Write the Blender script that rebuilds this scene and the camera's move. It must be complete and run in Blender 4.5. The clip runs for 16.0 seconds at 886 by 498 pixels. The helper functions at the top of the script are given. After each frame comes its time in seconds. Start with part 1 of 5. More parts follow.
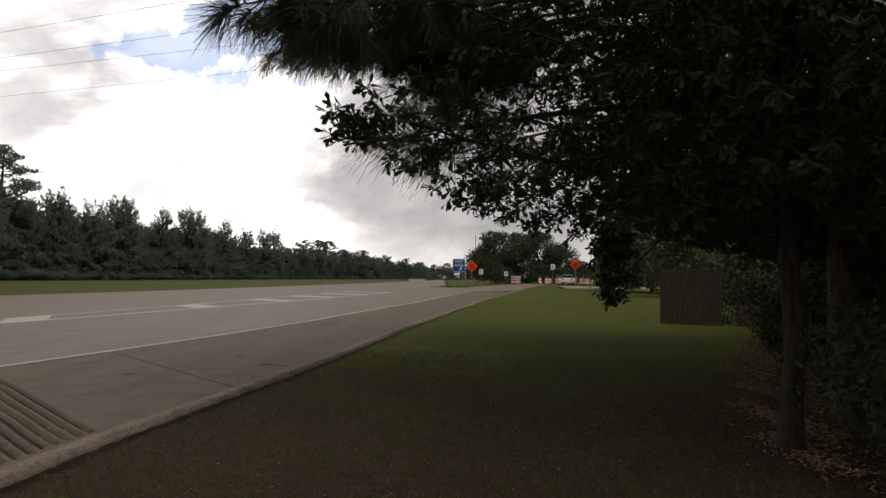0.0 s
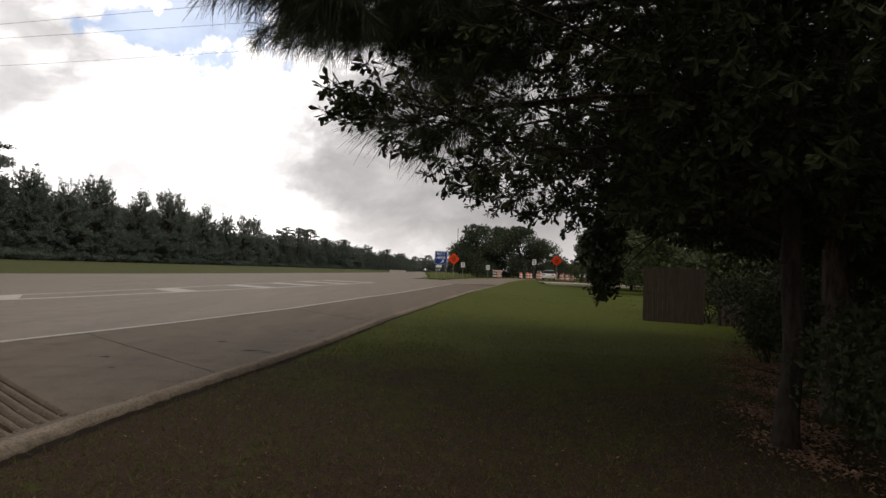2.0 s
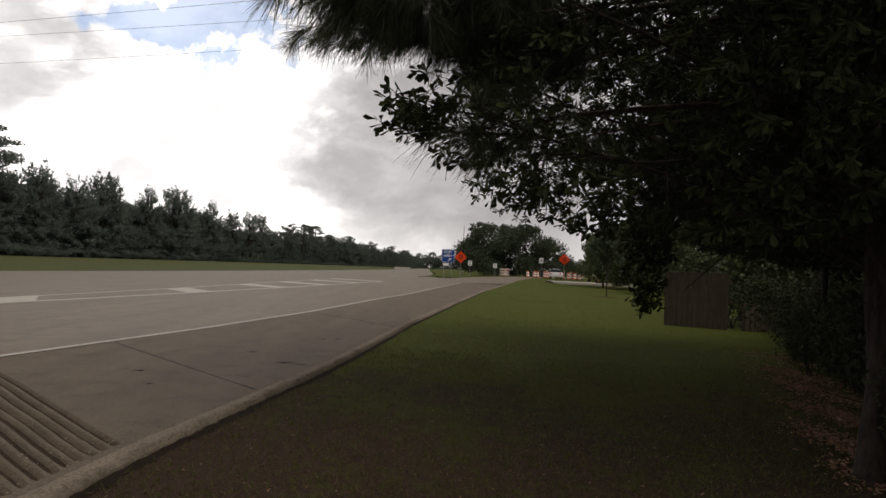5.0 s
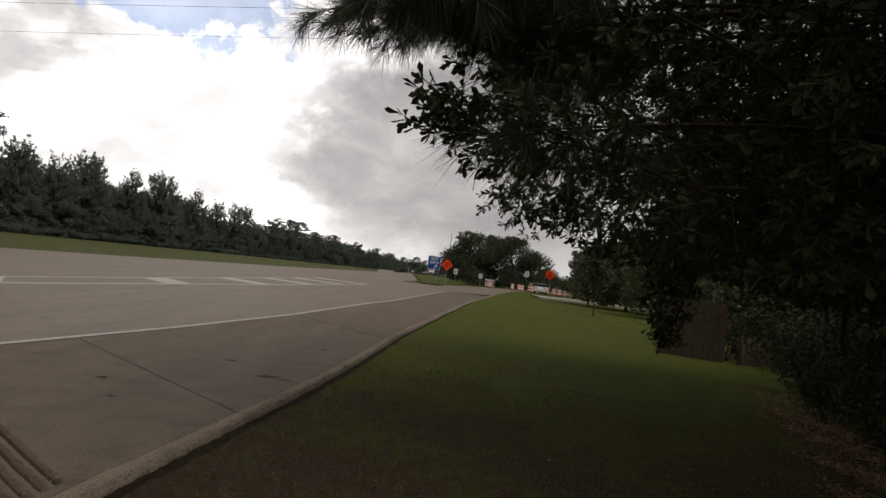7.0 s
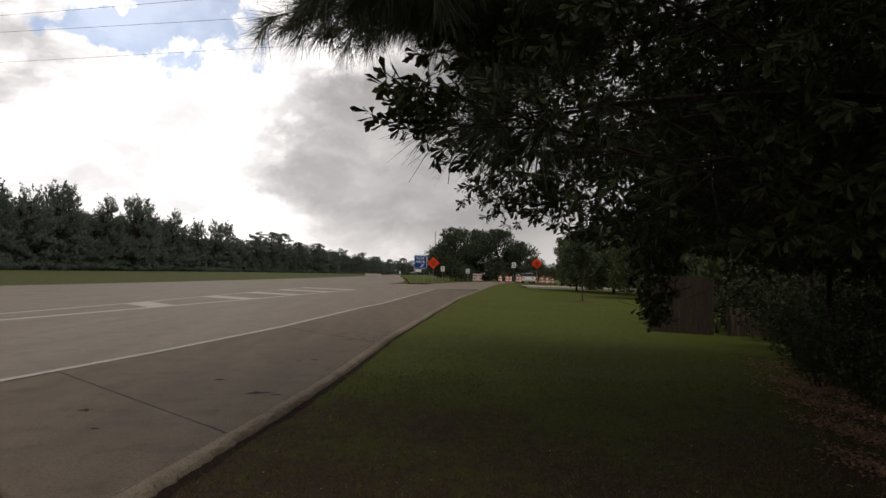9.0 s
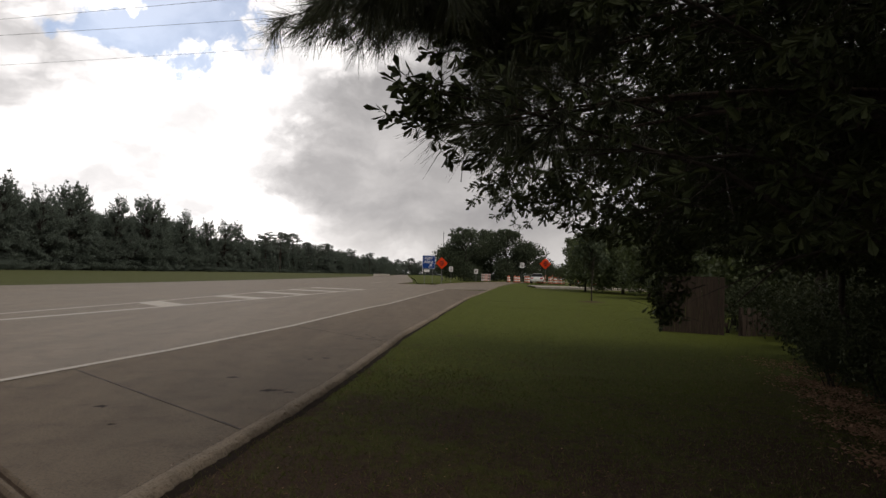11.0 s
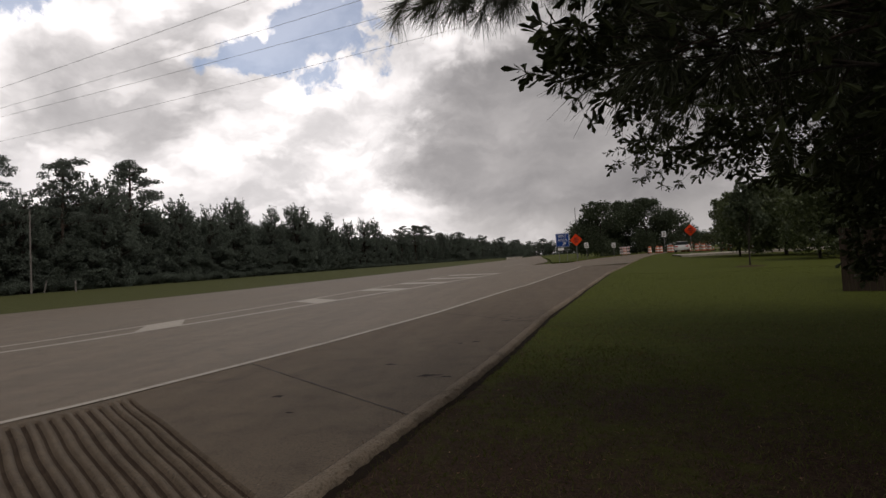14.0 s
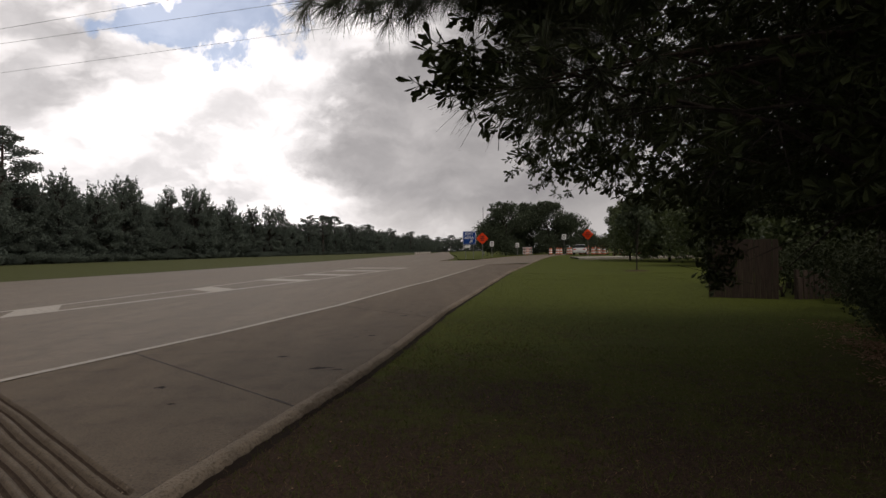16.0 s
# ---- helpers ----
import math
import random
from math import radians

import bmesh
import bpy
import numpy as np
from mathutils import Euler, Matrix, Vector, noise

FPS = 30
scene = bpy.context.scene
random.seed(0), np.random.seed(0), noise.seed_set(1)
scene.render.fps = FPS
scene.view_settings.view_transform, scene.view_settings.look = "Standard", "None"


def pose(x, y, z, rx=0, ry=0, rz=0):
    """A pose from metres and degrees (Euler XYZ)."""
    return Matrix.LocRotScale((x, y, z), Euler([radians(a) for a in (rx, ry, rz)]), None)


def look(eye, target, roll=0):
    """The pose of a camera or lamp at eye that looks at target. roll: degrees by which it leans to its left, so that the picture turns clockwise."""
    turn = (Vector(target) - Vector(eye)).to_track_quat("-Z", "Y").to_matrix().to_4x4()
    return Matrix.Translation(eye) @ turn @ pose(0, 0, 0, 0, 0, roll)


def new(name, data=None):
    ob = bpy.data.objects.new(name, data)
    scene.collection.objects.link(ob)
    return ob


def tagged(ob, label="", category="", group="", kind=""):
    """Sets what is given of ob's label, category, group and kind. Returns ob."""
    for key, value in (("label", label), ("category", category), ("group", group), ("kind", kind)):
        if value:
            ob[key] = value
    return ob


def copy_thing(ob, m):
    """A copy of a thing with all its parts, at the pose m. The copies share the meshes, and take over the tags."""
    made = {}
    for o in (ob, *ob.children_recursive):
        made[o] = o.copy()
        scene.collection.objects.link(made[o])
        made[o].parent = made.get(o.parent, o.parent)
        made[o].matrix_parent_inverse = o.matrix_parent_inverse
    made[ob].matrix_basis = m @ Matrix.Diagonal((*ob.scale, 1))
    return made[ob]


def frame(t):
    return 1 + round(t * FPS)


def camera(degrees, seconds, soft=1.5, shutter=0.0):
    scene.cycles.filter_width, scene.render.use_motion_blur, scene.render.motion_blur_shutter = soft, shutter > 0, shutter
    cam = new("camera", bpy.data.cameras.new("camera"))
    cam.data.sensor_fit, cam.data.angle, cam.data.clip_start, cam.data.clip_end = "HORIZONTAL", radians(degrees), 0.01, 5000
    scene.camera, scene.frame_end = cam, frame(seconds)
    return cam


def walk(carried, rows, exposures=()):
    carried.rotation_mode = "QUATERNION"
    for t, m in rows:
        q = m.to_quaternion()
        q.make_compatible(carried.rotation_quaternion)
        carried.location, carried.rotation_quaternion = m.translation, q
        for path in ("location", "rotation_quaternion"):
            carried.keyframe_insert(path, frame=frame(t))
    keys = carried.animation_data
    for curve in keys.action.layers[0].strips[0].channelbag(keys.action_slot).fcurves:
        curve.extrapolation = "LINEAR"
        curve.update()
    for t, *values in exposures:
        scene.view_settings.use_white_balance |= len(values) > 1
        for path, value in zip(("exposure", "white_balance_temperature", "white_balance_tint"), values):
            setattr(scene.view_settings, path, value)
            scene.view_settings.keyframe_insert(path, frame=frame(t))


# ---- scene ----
import collections
from math import sin, cos, pi

cam = camera(76.0, 16.0)
# seconds, place in metres, then yaw, pitch and roll in degrees
PATH = [
    (0, -0.000, -0.000, 1.152, 0.31, 3.01, -0.44),
    (0.5, 0.011, -0.013, 1.114, -1.09, 3.03, -0.03),
    (1, -0.072, 0.072, 1.122, -1.59, 2.37, -2.65),
    (1.5, -0.115, 0.137, 1.117, -1.52, 1.62, -3.24),
    (2, -0.124, 0.158, 1.111, -1.64, 2.28, -2.20),
    (2.5, -0.092, 0.139, 1.112, -1.22, 2.09, -2.08),
    (3, -0.107, 0.175, 1.102, -0.67, 2.86, 0.03),
    (3.5, -0.167, 0.244, 1.081, 2.02, 2.82, 2.52),
    (4, -0.290, 0.349, 1.080, 3.37, 2.32, 2.22),
    (4.5, -0.492, 0.377, 1.222, 1.54, 2.43, 2.03),
    (4.7, -0.532, 0.368, 1.248, -0.04, 1.85, -0.24),
    (6.8, -0.837, 0.986, 1.338, -3.33, 3.34, -6.49),
    (7, -0.847, 1.026, 1.356, -2.99, 2.71, -6.64),
    (7.5, -0.828, 1.119, 1.365, -3.85, 2.31, -3.27),
    (8, -0.817, 1.201, 1.320, -4.30, 2.65, -2.40),
    (8.5, -0.801, 1.137, 1.354, -4.48, 2.60, -1.63),
    (11, -0.839, 1.107, 1.333, -3.42, 2.60, -1.53),
    (11.5, -0.863, 1.164, 1.319, -1.18, 2.22, -0.44),
    (12, -1.006, 1.247, 1.299, 6.85, 0.52, -0.65),
    (12.5, -1.116, 1.374, 1.228, 16.07, -1.88, 0.21),
    (13, -1.022, 1.281, 1.294, 13.12, 0.88, 1.38),
    (13.5, -1.074, 1.366, 1.238, 12.51, 1.67, 1.57),
    (14, -1.002, 1.345, 1.268, 9.91, 1.18, 3.54),
    (14.5, -0.904, 1.160, 1.319, 3.94, 2.36, 0.33),
    (15, -0.878, 1.139, 1.316, 2.43, 1.96, 0.56),
    (15.5, -0.862, 1.116, 1.328, 1.40, 1.75, 1.33),
    (16, -0.837, 1.154, 1.304, 0.72, 0.19, 0.97),
]
EXPOSURES = [(0.0, 0.22), (4.5, 0.22), (7.0, 0.14), (11.5, 0.12), (12.5, -0.17), (13.5, -0.32), (15.0, -0.26), (16.0, -0.13)]
walk(cam, [(t, pose(x, y, z, 90 + p, r, yaw)) for t, x, y, z, yaw, p, r in PATH], [(t, stops, 6640, 13 if t < 12 else 15) for t, stops in EXPOSURES])

# ------------------------------------------------------------------ node helpers
def nodes_of(tree):
    tree.nodes.clear()
    def n(kind, inputs=None, **props):
        nd = tree.nodes.new(kind)
        if "operation" in props:
            nd.operation = props["operation"]
        if "use_clamp" in props:
            nd.use_clamp = props["use_clamp"]
        if "interpolation_type" in props:
            nd.interpolation_type = props["interpolation_type"]
        if "blend_type" in props:
            nd.data_type, nd.blend_type = "RGBA", props["blend_type"]
        for k, v in (inputs or {}).items():
            if isinstance(v, bpy.types.NodeSocket):
                tree.links.new(v, nd.inputs[k])
            else:
                nd.inputs[k].default_value = v
        return nd
    return n


def ramp(n, fac, stops):
    r = n("ShaderNodeValToRGB", {"Fac": fac})
    e = r.color_ramp.elements
    while len(e) < len(stops):
        e.new(0.5)
    for el, (p, c) in zip(e, stops):
        el.position, el.color = p, (*c, 1) if len(c) == 3 else c
    return r.outputs["Color"]


def grey(v):
    return (v, v, v)


def mixc(n, fac, a, b, blend="MIX"):
    m = n("ShaderNodeMix", blend_type=blend)
    t = m.id_data
    for idx, v in ((0, fac), (6, a), (7, b)):
        if isinstance(v, bpy.types.NodeSocket):
            t.links.new(v, m.inputs[idx])
        else:
            m.inputs[idx].default_value = v if idx == 0 else ((*v, 1) if len(v) == 3 else v)
    return m.outputs[2]


# ------------------------------------------------------------------ sky and sun
SUN_AZ, SUN_EL = 135.0, 56.0      # degrees; azimuth from +y towards +x
world = bpy.data.worlds.new("overcast_sky")
scene.world = world
world.use_nodes = True
n = nodes_of(world.node_tree)
co = n("ShaderNodeTexCoord").outputs["Generated"]
sky = n("ShaderNodeTexSky")
sky.sky_type, sky.sun_disc, sky.sun_elevation, sky.sun_rotation = "NISHITA", False, radians(SUN_EL), radians(SUN_AZ)
sky_col = n("ShaderNodeVectorMath", {0: sky.outputs[0], "Scale": 0.17}, operation="SCALE").outputs[0]


def heading(az, el):
    a, e = radians(az), radians(el)
    return (sin(a) * cos(e), cos(a) * cos(e), sin(e))


warp = n("ShaderNodeTexNoise", {"Vector": co, "Scale": 3.5, "Detail": 6.0, "Roughness": 0.6})
wco = n("ShaderNodeVectorMath", {0: n("ShaderNodeVectorMath", {0: warp.outputs["Color"], 1: (0.5, 0.5, 0.5)}, operation="SUBTRACT").outputs[0], "Scale": 0.12}, operation="SCALE").outputs[0]
wdir = n("ShaderNodeVectorMath", {0: co, 1: wco}, operation="ADD").outputs[0]
flat = n("ShaderNodeVectorMath", {0: wdir, 1: (1.0, 1.0, 1.7)}, operation="MULTIPLY").outputs[0]


def bank(az, el, inner, outer, stretch=1.0):
    """A soft round bank in the sky, 1 at its middle, its edge broken up by the noise."""
    d = n("ShaderNodeVectorMath", {0: wdir, 1: heading(az, el)}, operation="SUBTRACT").outputs[0]
    d = n("ShaderNodeVectorMath", {0: d, 1: (1.0, 1.0, stretch)}, operation="MULTIPLY").outputs[0]
    ln = n("ShaderNodeVectorMath", {0: d}, operation="LENGTH").outputs["Value"]
    return n("ShaderNodeMapRange", {"Value": ln, "From Min": radians(outer), "From Max": radians(inner)}, interpolation_type="SMOOTHSTEP").outputs[0]


def math_(op, a, b=0.0):
    return n("ShaderNodeMath", {0: a, 1: b}, operation=op, use_clamp=op in ("ADD", "SUBTRACT")).outputs[0]


def band_w(v, lo, hi):
    return n("ShaderNodeMapRange", {"Value": v, "From Min": lo, "From Max": hi}, interpolation_type="SMOOTHSTEP").outputs[0]


puff = n("ShaderNodeTexNoise", {"Vector": flat, "Scale": 6.5, "Detail": 8.0, "Roughness": 0.55}).outputs["Fac"]
big = n("ShaderNodeTexNoise", {"Vector": flat, "Scale": 2.1, "Detail": 3.0}).outputs["Fac"]
billow = n("ShaderNodeTexVoronoi", {"Vector": flat, "Scale": 9.0, "Detail": 3.0, "Roughness": 0.55}).outputs["Distance"]
lump = math_("ADD", math_("MULTIPLY", puff, 0.75), math_("MULTIPLY", math_("SUBTRACT", 1.0, billow), 0.25))
wide = math_("ADD", math_("MULTIPLY", big, 0.5), math_("MULTIPLY", lump, 0.5))


curd = n("ShaderNodeTexNoise", {"Vector": wdir, "Scale": 10.0, "Detail": 9.0, "Roughness": 0.58}).outputs["Fac"]
tower = math_("ADD", math_("MULTIPLY", curd, 0.75), math_("MULTIPLY", big, 0.25))


def ragged(mask, amount, lo, hi, by=None):
    """A bank's mask with a lumpy cloud edge."""
    rough = n("ShaderNodeMath", {0: n("ShaderNodeMath", {0: by or wide, 1: 0.48}, operation="SUBTRACT").outputs[0], 1: amount}, operation="MULTIPLY").outputs[0]
    return band_w(n("ShaderNodeMath", {0: mask, 1: rough}, operation="SUBTRACT").outputs[0], lo, hi)


# a dark cloud deck, thin and bright towards one side low over the wood, with one blue gap
gaps = math_("ADD", bank(-19.5, 22.3, 1.0, 8.4, 1.0), math_("MULTIPLY", bank(-28, 21.0, 0.5, 6.0, 1.2), 0.75))
gaps = math_("ADD", gaps, math_("MULTIPLY", bank(-47, 25, 0.5, 6.0, 1.0), 0.8))
cover = math_("SUBTRACT", 1.0, math_("MULTIPLY", math_("MULTIPLY", ragged(gaps, 4.6, 0.36, 0.62, tower), band_w(gaps, 0.02, 0.25)), 0.70))
glow = math_("ADD", bank(-33, 10, 13.0, 38.0, 1.0), math_("MULTIPLY", bank(-25, 14, 20.0, 60.0, 1.0), 0.35))
dark = math_("ADD", bank(-1, 11, 5.0, 19.0, 1.3), bank(12, 12, 6.0, 20.0, 1.5))
dark = math_("ADD", ragged(dark, 2.6, 0.15, 0.95), math_("MULTIPLY", ragged(bank(-40, 17, 2.0, 15.0, 1.8), 2.2, 0.2, 0.8), 0.48))
veil = math_("MULTIPLY", bank(SUN_AZ, 32, 18.0, 68.0, 1.0), 0.55)
glow = math_("MULTIPLY", glow, math_("SUBTRACT", 1.0, math_("MULTIPLY", dark, 0.8)))
height = n("ShaderNodeSeparateXYZ", {0: co}).outputs["Z"]
layered = n("ShaderNodeTexNoise", {"Vector": n("ShaderNodeVectorMath", {0: wdir, 1: (1.0, 1.0, 4.5)}, operation="MULTIPLY").outputs[0], "Scale": 2.4, "Detail": 5.0, "Roughness": 0.5}).outputs["Fac"]
soft = math_("ADD", math_("MULTIPLY", layered, 0.6), math_("MULTIPLY", lump, 0.4))
low_deck = mixc(n, band_w(soft, 0.34, 0.62), (0.26, 0.257, 0.26), (0.47, 0.462, 0.455))
low_deck = mixc(n, band_w(height, 0.11, 0.03), low_deck, (0.50, 0.49, 0.475))
top_deck = mixc(n, band_w(puff, 0.35, 0.65), (0.08, 0.079, 0.079), (0.13, 0.127, 0.124))
deck = mixc(n, band_w(height, 0.25, 0.6), low_deck, top_deck)
thin = mixc(n, band_w(lump, 0.26, 0.52), (0.86, 0.855, 0.85), (1.55, 1.53, 1.5))
cloud = mixc(n, math_("ADD", glow, veil), deck, thin)
total = mixc(n, cover, sky_col, cloud)
bg = n("ShaderNodeBackground", {"Color": total, "Strength": 1.0})
n("ShaderNodeOutputWorld", {"Surface": bg.outputs[0]})

sun = new("sun", bpy.data.lights.new("sun", "SUN"))
sun.data.energy, sun.data.angle, sun.data.color = 1.0, radians(44), (1.0, 0.93, 0.84)
sun.matrix_world = look(tuple(60 * c for c in heading(SUN_AZ, SUN_EL)), (0, 0, 0))

# ------------------------------------------------------------------ materials
def material(name, build, rough=0.8, metal=0.0, spec=0.3, thin=0.0):
    m = bpy.data.materials.new(name)
    m.use_nodes = True
    nn = nodes_of(m.node_tree)
    pos = nn("ShaderNodeNewGeometry").outputs["Position"]
    col, bump, *more = build(nn, pos)
    b = nn("ShaderNodeBsdfPrincipled", {"Roughness": rough, "Metallic": metal, "Specular IOR Level": spec})
    if isinstance(col, bpy.types.NodeSocket):
        m.node_tree.links.new(col, b.inputs["Base Color"])
    else:
        b.inputs["Base Color"].default_value = (*col, 1)
    if bump is not None:
        h, dist, strength = bump
        bp = nn("ShaderNodeBump", {"Height": h, "Distance": dist, "Strength": strength})
        m.node_tree.links.new(bp.outputs[0], b.inputs["Normal"])
    if more and more[0]:
        for k, v in more[0].items():
            if isinstance(v, bpy.types.NodeSocket):
                m.node_tree.links.new(v, b.inputs[k])
            else:
                b.inputs[k].default_value = v
    out = b.outputs[0]
    if thin:
        tr = nn("ShaderNodeBsdfTranslucent")
        m.node_tree.links.new(col, tr.inputs["Color"])
        out = nn("ShaderNodeMixShader", {0: thin, 1: out, 2: tr.outputs[0]}).outputs[0]
    nn("ShaderNodeOutputMaterial", {"Surface": out})
    return m


def noise_(nn, vec, scale, detail=4.0, rough=0.55, out="Fac"):
    return nn("ShaderNodeTexNoise", {"Vector": vec, "Scale": scale, "Detail": detail, "Roughness": rough}).outputs[out]


def band(nn, v, lo, hi, a=0.0, b=1.0):
    return nn("ShaderNodeMapRange", {"Value": v, "From Min": lo, "From Max": hi, "To Min": a, "To Max": b}, interpolation_type="SMOOTHSTEP").outputs[0]


def stretched(nn, pos, sx, sy, sz):
    return nn("ShaderNodeVectorMath", {0: pos, 1: (sx, sy, sz)}, operation="MULTIPLY").outputs[0]


def concrete_(light, dark_, pits=0.5):
    """Worn concrete: drag streaks, blotches, cloudy stains, exposed grit and pits."""
    def build(nn, pos):
        streak = noise_(nn, stretched(nn, pos, 1.2, 0.12, 1), 1.4, 5.0)
        blot = noise_(nn, pos, 0.35, 4.0)
        cloudy = noise_(nn, pos, 2.6, 6.0, 0.65)
        grain = noise_(nn, pos, 48.0, 4.0, 0.75)
        fine = noise_(nn, pos, 190.0, 2.0, 0.7)
        pit = nn("ShaderNodeTexVoronoi", {"Vector": pos, "Scale": 30.0}).outputs["Distance"]
        c = mixc(nn, band(nn, streak, 0.3, 0.7), dark_, light)
        c = mixc(nn, band(nn, blot, 0.35, 0.7, 0.0, 0.45), c, tuple(v * 0.72 for v in light))
        c = mixc(nn, band(nn, cloudy, 0.48, 0.7, 0.0, 0.6), c, tuple(v * 0.62 for v in dark_))
        c = mixc(nn, band(nn, cloudy, 0.46, 0.28, 0.0, 0.4), c, tuple(v * 1.18 for v in light))
        c = mixc(nn, band(nn, grain, 0.46, 0.64, 0.0, 0.7), c, tuple(v * 0.5 for v in dark_))
        c = mixc(nn, band(nn, fine, 0.56, 0.74, 0.0, 0.5), c, tuple(min(1, v * 1.6) for v in light))
        c = mixc(nn, band(nn, pit, 0.22, 0.06, 0.0, pits), c, tuple(v * 0.35 for v in dark_))
        return c, (grain, 0.012, 0.8)
    return build


M = {}
M["lane"] = material("lane_concrete", concrete_((0.216, 0.171, 0.122), (0.169, 0.132, 0.093), 0.3), 0.62, 0, 0.36)
M["shoulder"] = material("shoulder_concrete", concrete_((0.170, 0.131, 0.091), (0.122, 0.092, 0.063), 0.7), 0.75)
M["kerb"] = material("kerb_concrete", concrete_((0.30, 0.246, 0.186), (0.17, 0.137, 0.102), 0.25), 0.9)
M["pale_road"] = material("pale_road", concrete_((0.5, 0.46, 0.4), (0.4, 0.36, 0.31)), 0.85)


def paint_white(nn, pos):
    wear = noise_(nn, pos, 9.0, 6.0, 0.7)
    return mixc(nn, band(nn, wear, 0.5, 0.66), (0.46, 0.42, 0.365), (0.27, 0.228, 0.187)), None


M["paint"] = material("worn_white_paint", paint_white, 0.7)


def soil(nn, pos):
    a = noise_(nn, pos, 0.55, 5.0, 0.6)
    b = noise_(nn, pos, 7.0, 5.0, 0.7)
    c = noise_(nn, pos, 60.0, 3.0, 0.7)
    turf = mixc(nn, band(nn, b, 0.35, 0.65), (0.068, 0.086, 0.012), (0.106, 0.124, 0.019))
    turf = mixc(nn, band(nn, c, 0.45, 0.7), turf, (0.048, 0.057, 0.012))
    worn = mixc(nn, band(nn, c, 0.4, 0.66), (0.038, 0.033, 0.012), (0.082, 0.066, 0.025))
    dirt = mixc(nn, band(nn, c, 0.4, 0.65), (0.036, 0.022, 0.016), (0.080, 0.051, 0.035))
    tuft = noise_(nn, pos, 19.0, 5.0, 0.65)
    turf = mixc(nn, band(nn, tuft, 0.48, 0.66, 0.0, 0.65), turf, (0.036, 0.039, 0.010))
    dirt = mixc(nn, band(nn, tuft, 0.5, 0.68, 0.0, 0.6), dirt, (0.022, 0.015, 0.011))
    xyz = nn("ShaderNodeSeparateXYZ", {0: pos})
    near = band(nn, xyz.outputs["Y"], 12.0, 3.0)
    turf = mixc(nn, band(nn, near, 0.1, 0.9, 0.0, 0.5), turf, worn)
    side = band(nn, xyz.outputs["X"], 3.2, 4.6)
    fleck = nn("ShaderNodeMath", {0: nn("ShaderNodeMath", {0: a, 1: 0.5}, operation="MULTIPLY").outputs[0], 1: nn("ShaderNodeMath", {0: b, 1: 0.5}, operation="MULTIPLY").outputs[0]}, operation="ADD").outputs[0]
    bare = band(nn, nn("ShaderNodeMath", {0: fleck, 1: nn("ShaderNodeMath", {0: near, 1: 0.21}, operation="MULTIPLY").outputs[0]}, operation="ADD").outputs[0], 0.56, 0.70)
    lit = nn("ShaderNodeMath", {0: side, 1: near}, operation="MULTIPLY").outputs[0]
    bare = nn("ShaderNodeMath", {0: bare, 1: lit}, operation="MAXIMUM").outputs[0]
    verge = mixc(nn, band(nn, b, 0.35, 0.65), (0.068, 0.077, 0.030), (0.104, 0.112, 0.046))
    turf = mixc(nn, band(nn, xyz.outputs["X"], -16.0, -19.0), turf, verge)
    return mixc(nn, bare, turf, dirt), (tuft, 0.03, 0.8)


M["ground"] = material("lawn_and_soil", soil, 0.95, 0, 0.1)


def leafy(a, b, random_socket="Random Per Island"):
    def build(nn, pos):
        r = nn("ShaderNodeNewGeometry").outputs[random_socket]
        o = nn("ShaderNodeObjectInfo").outputs["Random"]
        c = mixc(nn, r, a, b)
        c = mixc(nn, band(nn, o, 0.0, 1.0, 0.0, 0.35), c, tuple(0.6 * v for v in a))
        return c, None
    return build


M["oak_leaf"] = material("oak_leaf", leafy((0.033, 0.044, 0.018), (0.058, 0.07, 0.025)), 0.55, 0, 0.15)
M["pine_needle"] = material("pine_needle", leafy((0.045, 0.056, 0.03), (0.075, 0.085, 0.042)), 0.5)
# distant foliage: the haze is put into a paler, greyer leaf colour
M["hazed_leaf"] = material("hazed_leaf", leafy((0.125, 0.155, 0.128), (0.155, 0.185, 0.148)), 0.7, 0, 0.4, thin=0.5)
M["hazed_pine"] = material("hazed_pine_leaf", leafy((0.125, 0.152, 0.128), (0.155, 0.175, 0.148)), 0.7, 0, 0.4, thin=0.5)
M["mid_leaf"] = material("mid_leaf", leafy((0.07, 0.095, 0.04), (0.115, 0.14, 0.055)), 0.5, 0, 0.5, thin=0.4)
M["bush_leaf"] = material("bush_leaf", leafy((0.042, 0.056, 0.025), (0.072, 0.084, 0.036)), 0.7, 0, 0.2)
M["island_leaf"] = material("live_oak_leaf", leafy((0.06, 0.08, 0.048), (0.092, 0.112, 0.064)), 0.65, 0, 0.25, thin=0.4)
M["grass_blade"] = material("grass_blade", leafy((0.065, 0.082, 0.018), (0.15, 0.165, 0.045)), 0.7, thin=0.5)
M["dry_blade"] = material("dry_blade", leafy((0.10, 0.074, 0.040), (0.25, 0.19, 0.11)), 0.8, thin=0.4)
M["dead_leaf"] = material("dead_leaf", leafy((0.19, 0.10, 0.062), (0.48, 0.31, 0.21)), 0.8)


def bark_(a, b):
    def build(nn, pos):
        p = noise_(nn, stretched(nn, pos, 14, 14, 3), 1.6, 6.0, 0.65)
        return mixc(nn, band(nn, p, 0.35, 0.65), a, b), (p, 0.02, 0.9)
    return build


M["bark"] = material("oak_bark", bark_((0.018, 0.015, 0.012), (0.055, 0.043, 0.034)), 0.9)
M["pine_bark"] = material("pine_bark", bark_((0.03, 0.022, 0.018), (0.11, 0.08, 0.063)), 0.9)


